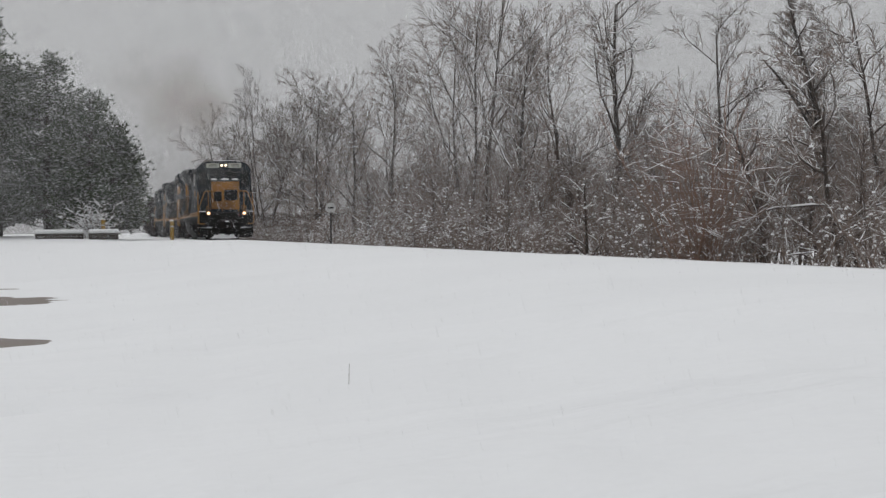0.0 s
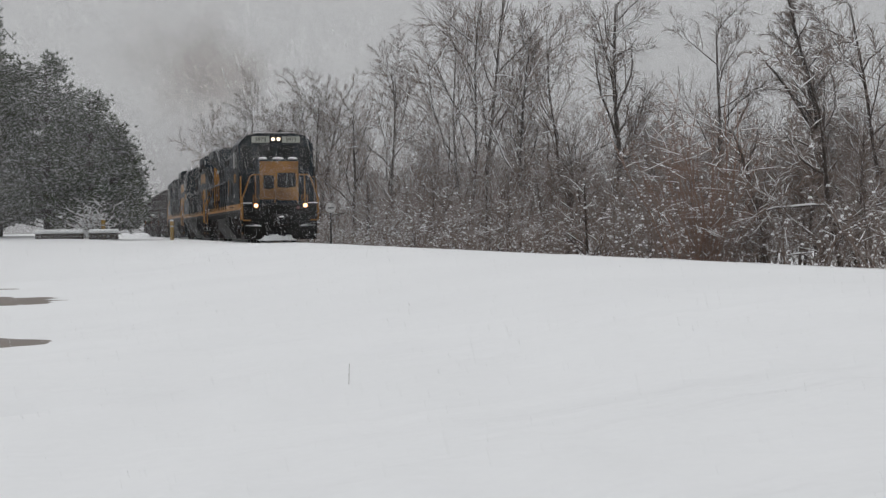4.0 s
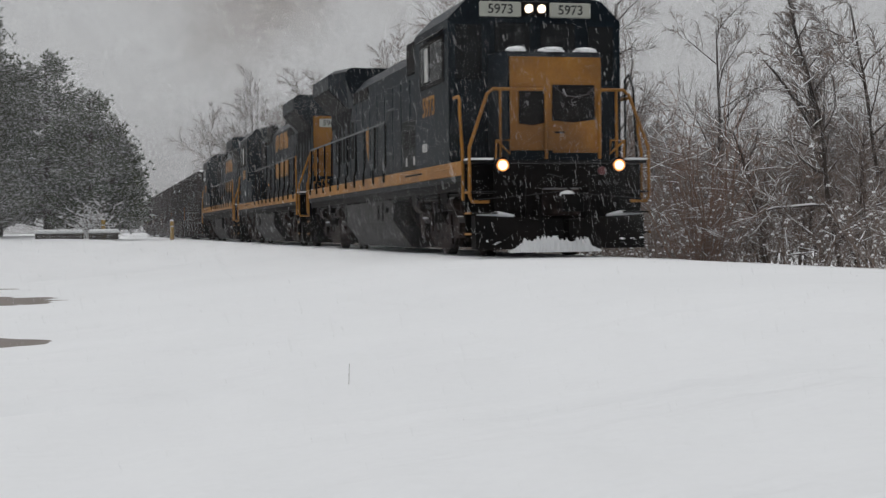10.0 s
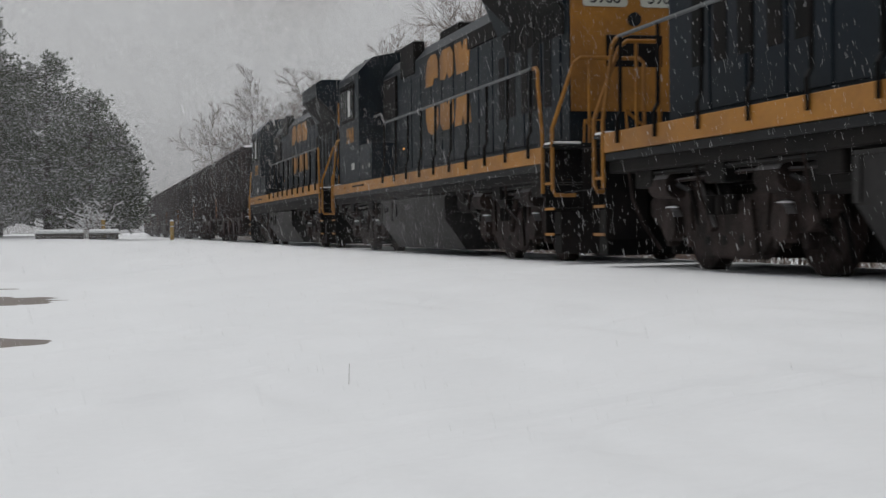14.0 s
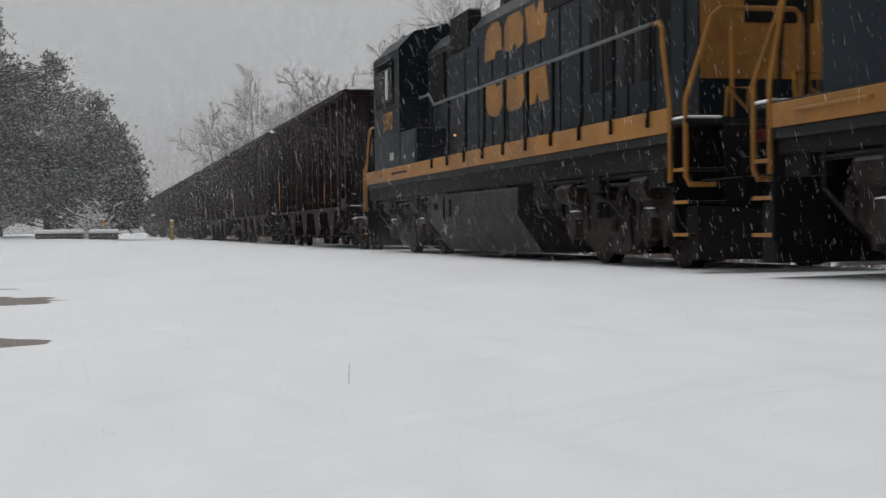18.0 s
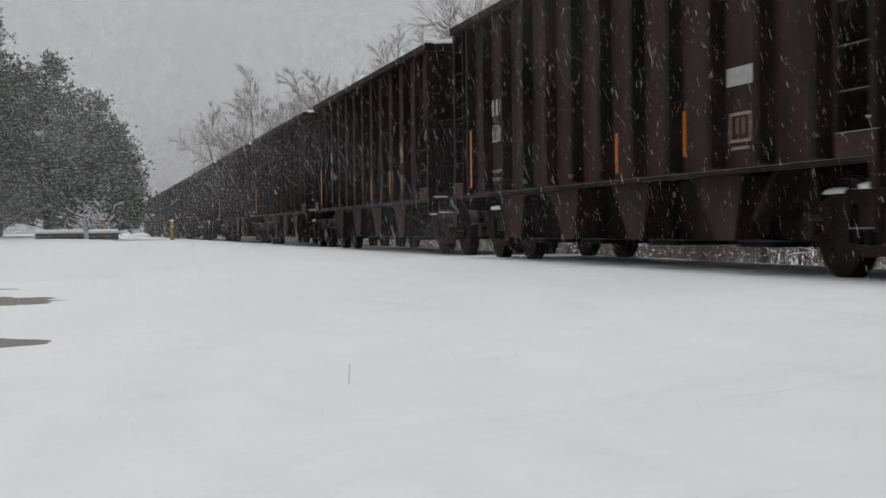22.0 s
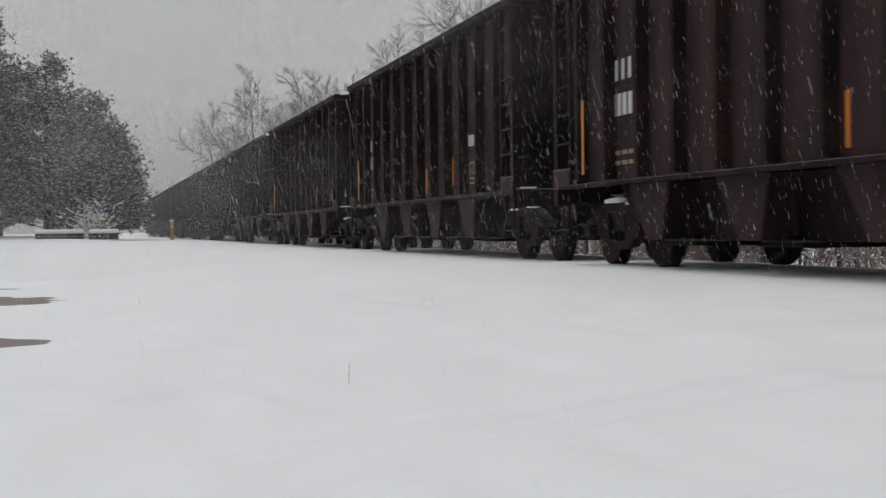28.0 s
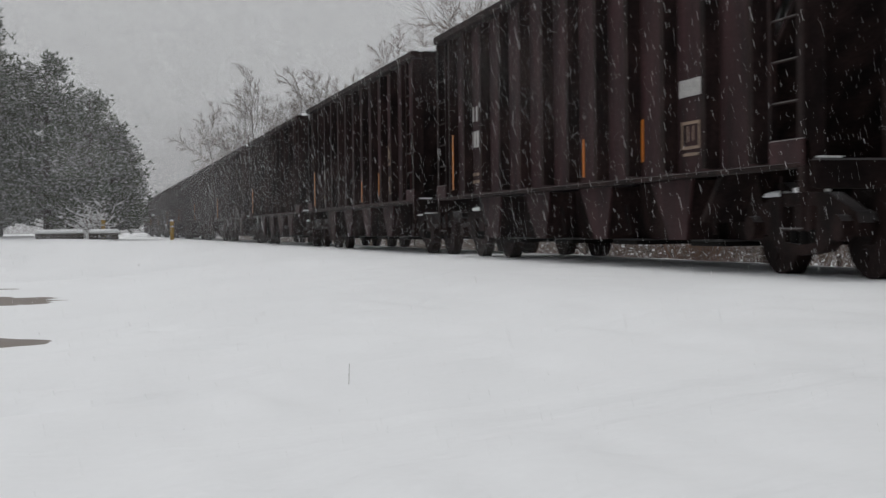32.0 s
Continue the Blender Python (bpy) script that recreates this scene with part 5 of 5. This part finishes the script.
def hopper_marks(ob, number, style):
    """What sets a car apart: its number and its emblem, on the side that faces the camera."""
    m = Matrix(((1, 0, 0, 0), (0, 0, -1, 0), (0, 1, 0, 0), (0, 0, 0, 1)))
    if number:
        lettering("car_number", number, 0.33, WHITE, ob, Matrix.Translation((-4.67, -1.434, 1.93)) @ m @ Matrix.Diagonal((0.85, 1.2, 1, 1)), 0.003, "white stencilled number", -0.018)
    else:
        for k in range(4):
            part("number_bar", Geo().box(-5.02 + k * 0.18, -4.90 + k * 0.18, -1.439, -1.432, 1.80, 2.06), WHITE, ob)
    g = Geo()
    y0, y1 = -1.439, -1.432
    if style == "bar":
        for k in range(7):
            g.box(3.88 + k * 0.085, 3.935 + k * 0.085, y0, y1, 1.84, 2.02)
    else:
        cx = 4.15
        g.prism([(cx - 0.08, 1.90), (cx + 0.08, 1.90), (cx + 0.04, 2.18), (cx - 0.04, 2.18)], y0, y1, "y")
        g.prism([(cx + 0.07 * math.cos(radians(a)), 2.25 + 0.07 * math.sin(radians(a))) for a in range(0, 360, 30)], y0, y1, "y")
        for f in (-1, 1):
            g.prism([(cx + f * 0.11, 1.94), (cx + f * 0.26, 2.26), (cx + f * 0.29, 1.97)], y0, y1, "y")
            g.box(*sorted((cx + f * 0.10, cx + f * 0.20)), y0, y1, 2.06, 2.11)
        g.prism([(cx - 0.27, 1.85), (cx, 1.92), (cx + 0.27, 1.85), (cx + 0.2, 1.82), (cx - 0.2, 1.82)], y0, y1, "y")
    part("emblem", g, WHITE if style == "bar" else CREAM, ob, "small white painted bar" if style == "bar" else "faded cream painted emblem")


def train():
    lead_end = -84.42
    specs = (("leading dark blue diesel locomotive with yellow nose", "5973", "lead", 0, 1.37, 0.235), ("second dark blue diesel locomotive running cab rearward", "5968", "big", 180, 1.36, 0.22), ("third dark blue diesel locomotive with a high yellow stripe", "5972", "big", 180, 1.48, 0.262))
    for k, (label, number, logo, turned, stripe, band) in enumerate(specs):
        ob = locomotive(label, number, logo, stripe, band)
        MOVING.append((ob, lead_end - 10.11 - k * 20.22, 6.1, turned))
    first = hopper("ribbed oxide-brown open hopper car with snow on its ends")
    numbers = ("6506", "6525", "", "65302", "") + ("",) * 13
    start = lead_end - 3 * 20.22 - 8.1
    cars = [first]
    del TURNING[-4:]
    for k in range(1, 18):
        cars.append(copy_thing(first, Matrix()))
    for k, ob in enumerate(cars):
        hopper_marks(ob, numbers[k], ("bar", "crest", "crest", "bar")[k % 4])
        MOVING.append((ob, start - 0.45 - 15.9 * k, 5.9, 0))
        for tr in [c for c in ob.children if c.name.startswith("truck")]:
            for w in [c for c in tr.children if c.name.startswith("wheelset")]:
                TURNING.append((w, tuple(w.matrix_basis.translation), 0.457))


train()


# ---- falling snow ----
FALL = Vector((0.05, 0.55, -2.3))


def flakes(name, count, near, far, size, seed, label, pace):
    """Flakes placed to cross the camera's view wedge at some time while the snow falls."""
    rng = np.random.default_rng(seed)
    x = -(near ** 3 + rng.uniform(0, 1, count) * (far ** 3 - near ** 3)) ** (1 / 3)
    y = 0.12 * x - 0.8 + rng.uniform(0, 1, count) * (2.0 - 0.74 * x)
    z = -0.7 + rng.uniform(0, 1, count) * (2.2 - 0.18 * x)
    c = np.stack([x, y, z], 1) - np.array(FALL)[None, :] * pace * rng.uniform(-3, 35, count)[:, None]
    r = size * rng.uniform(0.55, 1.5, count)[:, None]
    u = rng.normal(size=(count, 3))
    u /= np.linalg.norm(u, axis=1)[:, None]
    w = np.cross(u, rng.normal(size=(count, 3)))
    w /= np.linalg.norm(w, axis=1)[:, None]
    v = np.stack([c + u * r * 1.2, c + w * r - u * r * 0.5, c - w * r - u * r * 0.6], 1).reshape(-1, 3)
    me = bpy.data.meshes.new(name)
    me.vertices.add(3 * count)
    me.vertices.foreach_set("co", v.ravel())
    me.loops.add(3 * count)
    me.loops.foreach_set("vertex_index", np.arange(3 * count, dtype=np.int32))
    me.polygons.add(count)
    me.polygons.foreach_set("loop_start", np.arange(0, 3 * count, 3, dtype=np.int32))
    me.update(calc_edges=True)
    me.materials.append(FLAKE)
    return tagged(new(name, me), label, "snowfall", "", "stuff")


FLAKE = bpy.data.materials.new("snowflake")
FLAKE.use_nodes = True
flake_n, flake_l = FLAKE.node_tree.nodes, FLAKE.node_tree.links
flake_n.remove(flake_n["Principled BSDF"])
flake_front, flake_back, flake_mix = flake_n.new("ShaderNodeBsdfDiffuse"), flake_n.new("ShaderNodeBsdfTranslucent"), flake_n.new("ShaderNodeMixShader")
for b in (flake_front, flake_back):
    b.inputs["Color"].default_value = (0.78, 0.78, 0.79, 1)
flake_l.new(flake_front.outputs[0], flake_mix.inputs[1])
flake_l.new(flake_back.outputs[0], flake_mix.inputs[2])
flake_l.new(flake_mix.outputs[0], flake_n["Material Output"].inputs["Surface"])


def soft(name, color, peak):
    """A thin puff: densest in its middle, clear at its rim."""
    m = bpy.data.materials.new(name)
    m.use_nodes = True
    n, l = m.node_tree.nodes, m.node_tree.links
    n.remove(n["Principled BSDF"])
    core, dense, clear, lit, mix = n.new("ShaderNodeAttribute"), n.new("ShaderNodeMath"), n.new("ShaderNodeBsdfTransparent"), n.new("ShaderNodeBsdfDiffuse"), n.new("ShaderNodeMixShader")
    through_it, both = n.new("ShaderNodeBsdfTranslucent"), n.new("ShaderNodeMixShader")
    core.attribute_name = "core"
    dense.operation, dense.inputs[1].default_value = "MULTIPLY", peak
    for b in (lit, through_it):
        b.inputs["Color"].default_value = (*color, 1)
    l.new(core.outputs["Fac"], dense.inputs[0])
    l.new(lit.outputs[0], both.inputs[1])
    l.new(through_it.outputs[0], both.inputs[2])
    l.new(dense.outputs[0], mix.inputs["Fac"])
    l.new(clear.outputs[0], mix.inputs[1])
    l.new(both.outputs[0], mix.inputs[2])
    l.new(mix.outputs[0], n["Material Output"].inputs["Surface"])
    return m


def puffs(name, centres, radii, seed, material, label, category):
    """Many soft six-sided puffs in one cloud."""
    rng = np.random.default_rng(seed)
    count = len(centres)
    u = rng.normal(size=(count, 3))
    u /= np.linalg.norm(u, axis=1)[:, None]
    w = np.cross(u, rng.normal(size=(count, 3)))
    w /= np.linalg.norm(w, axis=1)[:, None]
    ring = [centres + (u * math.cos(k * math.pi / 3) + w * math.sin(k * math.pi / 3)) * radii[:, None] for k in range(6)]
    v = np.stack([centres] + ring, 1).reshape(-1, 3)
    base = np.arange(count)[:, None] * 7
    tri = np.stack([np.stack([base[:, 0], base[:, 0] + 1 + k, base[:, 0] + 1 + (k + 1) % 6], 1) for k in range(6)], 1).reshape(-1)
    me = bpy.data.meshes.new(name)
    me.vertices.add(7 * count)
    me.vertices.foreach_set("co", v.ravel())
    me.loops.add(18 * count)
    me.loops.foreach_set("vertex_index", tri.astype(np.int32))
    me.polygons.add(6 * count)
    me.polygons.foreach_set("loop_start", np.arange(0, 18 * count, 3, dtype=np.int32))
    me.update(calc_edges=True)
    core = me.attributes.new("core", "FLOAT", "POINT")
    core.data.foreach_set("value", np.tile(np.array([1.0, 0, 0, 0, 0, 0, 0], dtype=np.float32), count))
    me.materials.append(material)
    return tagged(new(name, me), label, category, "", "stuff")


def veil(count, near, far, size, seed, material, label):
    """Soft puffs standing in for haze, spread through the camera's view from near to far."""
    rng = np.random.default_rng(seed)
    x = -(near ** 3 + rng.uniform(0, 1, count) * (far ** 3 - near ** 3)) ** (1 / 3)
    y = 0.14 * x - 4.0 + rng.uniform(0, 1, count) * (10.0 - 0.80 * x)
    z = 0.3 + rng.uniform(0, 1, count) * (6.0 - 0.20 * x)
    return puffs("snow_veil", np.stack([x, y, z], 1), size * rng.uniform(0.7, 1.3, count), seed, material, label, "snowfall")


# translucent puffs in a sky-like grey stand in for distance haze
VEIL_FAR = soft("far_haze", (0.80, 0.80, 0.805), 0.043)
VEIL_NEAR = soft("near_haze", (0.80, 0.80, 0.805), 0.022)
SMOKE = soft("brown_exhaust", (0.36, 0.30, 0.255), 0.06)
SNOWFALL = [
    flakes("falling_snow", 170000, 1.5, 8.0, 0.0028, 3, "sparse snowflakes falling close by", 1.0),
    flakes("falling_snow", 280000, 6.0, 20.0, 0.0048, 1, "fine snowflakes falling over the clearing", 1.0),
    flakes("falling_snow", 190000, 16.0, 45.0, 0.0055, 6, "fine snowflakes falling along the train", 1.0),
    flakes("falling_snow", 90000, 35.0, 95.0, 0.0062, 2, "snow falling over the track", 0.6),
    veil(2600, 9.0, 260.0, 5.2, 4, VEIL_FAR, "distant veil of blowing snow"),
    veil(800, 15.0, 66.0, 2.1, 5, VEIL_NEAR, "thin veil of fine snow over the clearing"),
]


def exhaust():
    """The plume that hangs behind the locomotives' stacks; its rear is older, higher and wider."""
    rng = np.random.default_rng(8)
    n = 170
    back = rng.uniform(0, 1, n) ** 0.8
    c = np.stack([-back * 66 + rng.normal(0, 1.5, n), rng.normal(0, 0.5 + 3.0 * back, n) + 1.0 * back, 5.2 + 9.5 * back ** 0.55 + rng.normal(0, 0.4 + 2.4 * back, n)], 1)
    return puffs("exhaust_smoke", c, 0.9 + 2.8 * back * rng.uniform(0.6, 1.2, n), 8, SMOKE, "thin brown diesel smoke trailing from the stacks", "smoke")


PLUME = exhaust()


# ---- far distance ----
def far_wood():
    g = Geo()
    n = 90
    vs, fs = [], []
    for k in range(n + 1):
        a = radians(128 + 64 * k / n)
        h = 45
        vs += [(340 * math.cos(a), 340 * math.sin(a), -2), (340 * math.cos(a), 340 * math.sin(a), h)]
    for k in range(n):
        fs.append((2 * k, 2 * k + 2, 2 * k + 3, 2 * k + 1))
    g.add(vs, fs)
    return thing("backdrop", g, FAR_WOOD, "glowing grey backdrop with a far wood's haze painted in", "backdrop", "", "structure")


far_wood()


# ---- what moves ----
def motions():
    beats = [0.5 * k for k in range(65)]
    for ob, s0, half, turned in MOVING:
        walk(ob, [(t, on_rails(s0 + travelled(t), half) @ pose(0, 0, 0, 0, 0, turned)) for t in beats])
    ticks = [0.1 * k for k in range(321)]
    for ob, at, r in TURNING:
        back = ob.parent is not None and ob.parent.parent is not None and any(m[0] == ob.parent.parent and m[3] for m in MOVING)
        sense = -1 if back else 1
        walk(ob, [(t, Matrix.Translation(at) @ Matrix.Rotation(sense * travelled(t) / r, 4, "Y")) for t in ticks])
    for k, ob in enumerate(SNOWFALL):
        v = FALL * (1.0, 1.0, 1.0, 0.6, 0.04, 0.04)[k]
        walk(ob, [(t, Matrix.Translation(v * t)) for t in (0.0, 16.0, 32.0)])
    walk(PLUME, [(t, Matrix.Translation((-95.0 + travelled(t) * 0.97, TRACK_Y, 0.02 * t))) for t in (0.0, 8.0, 16.0, 24.0, 32.0)])


motions()
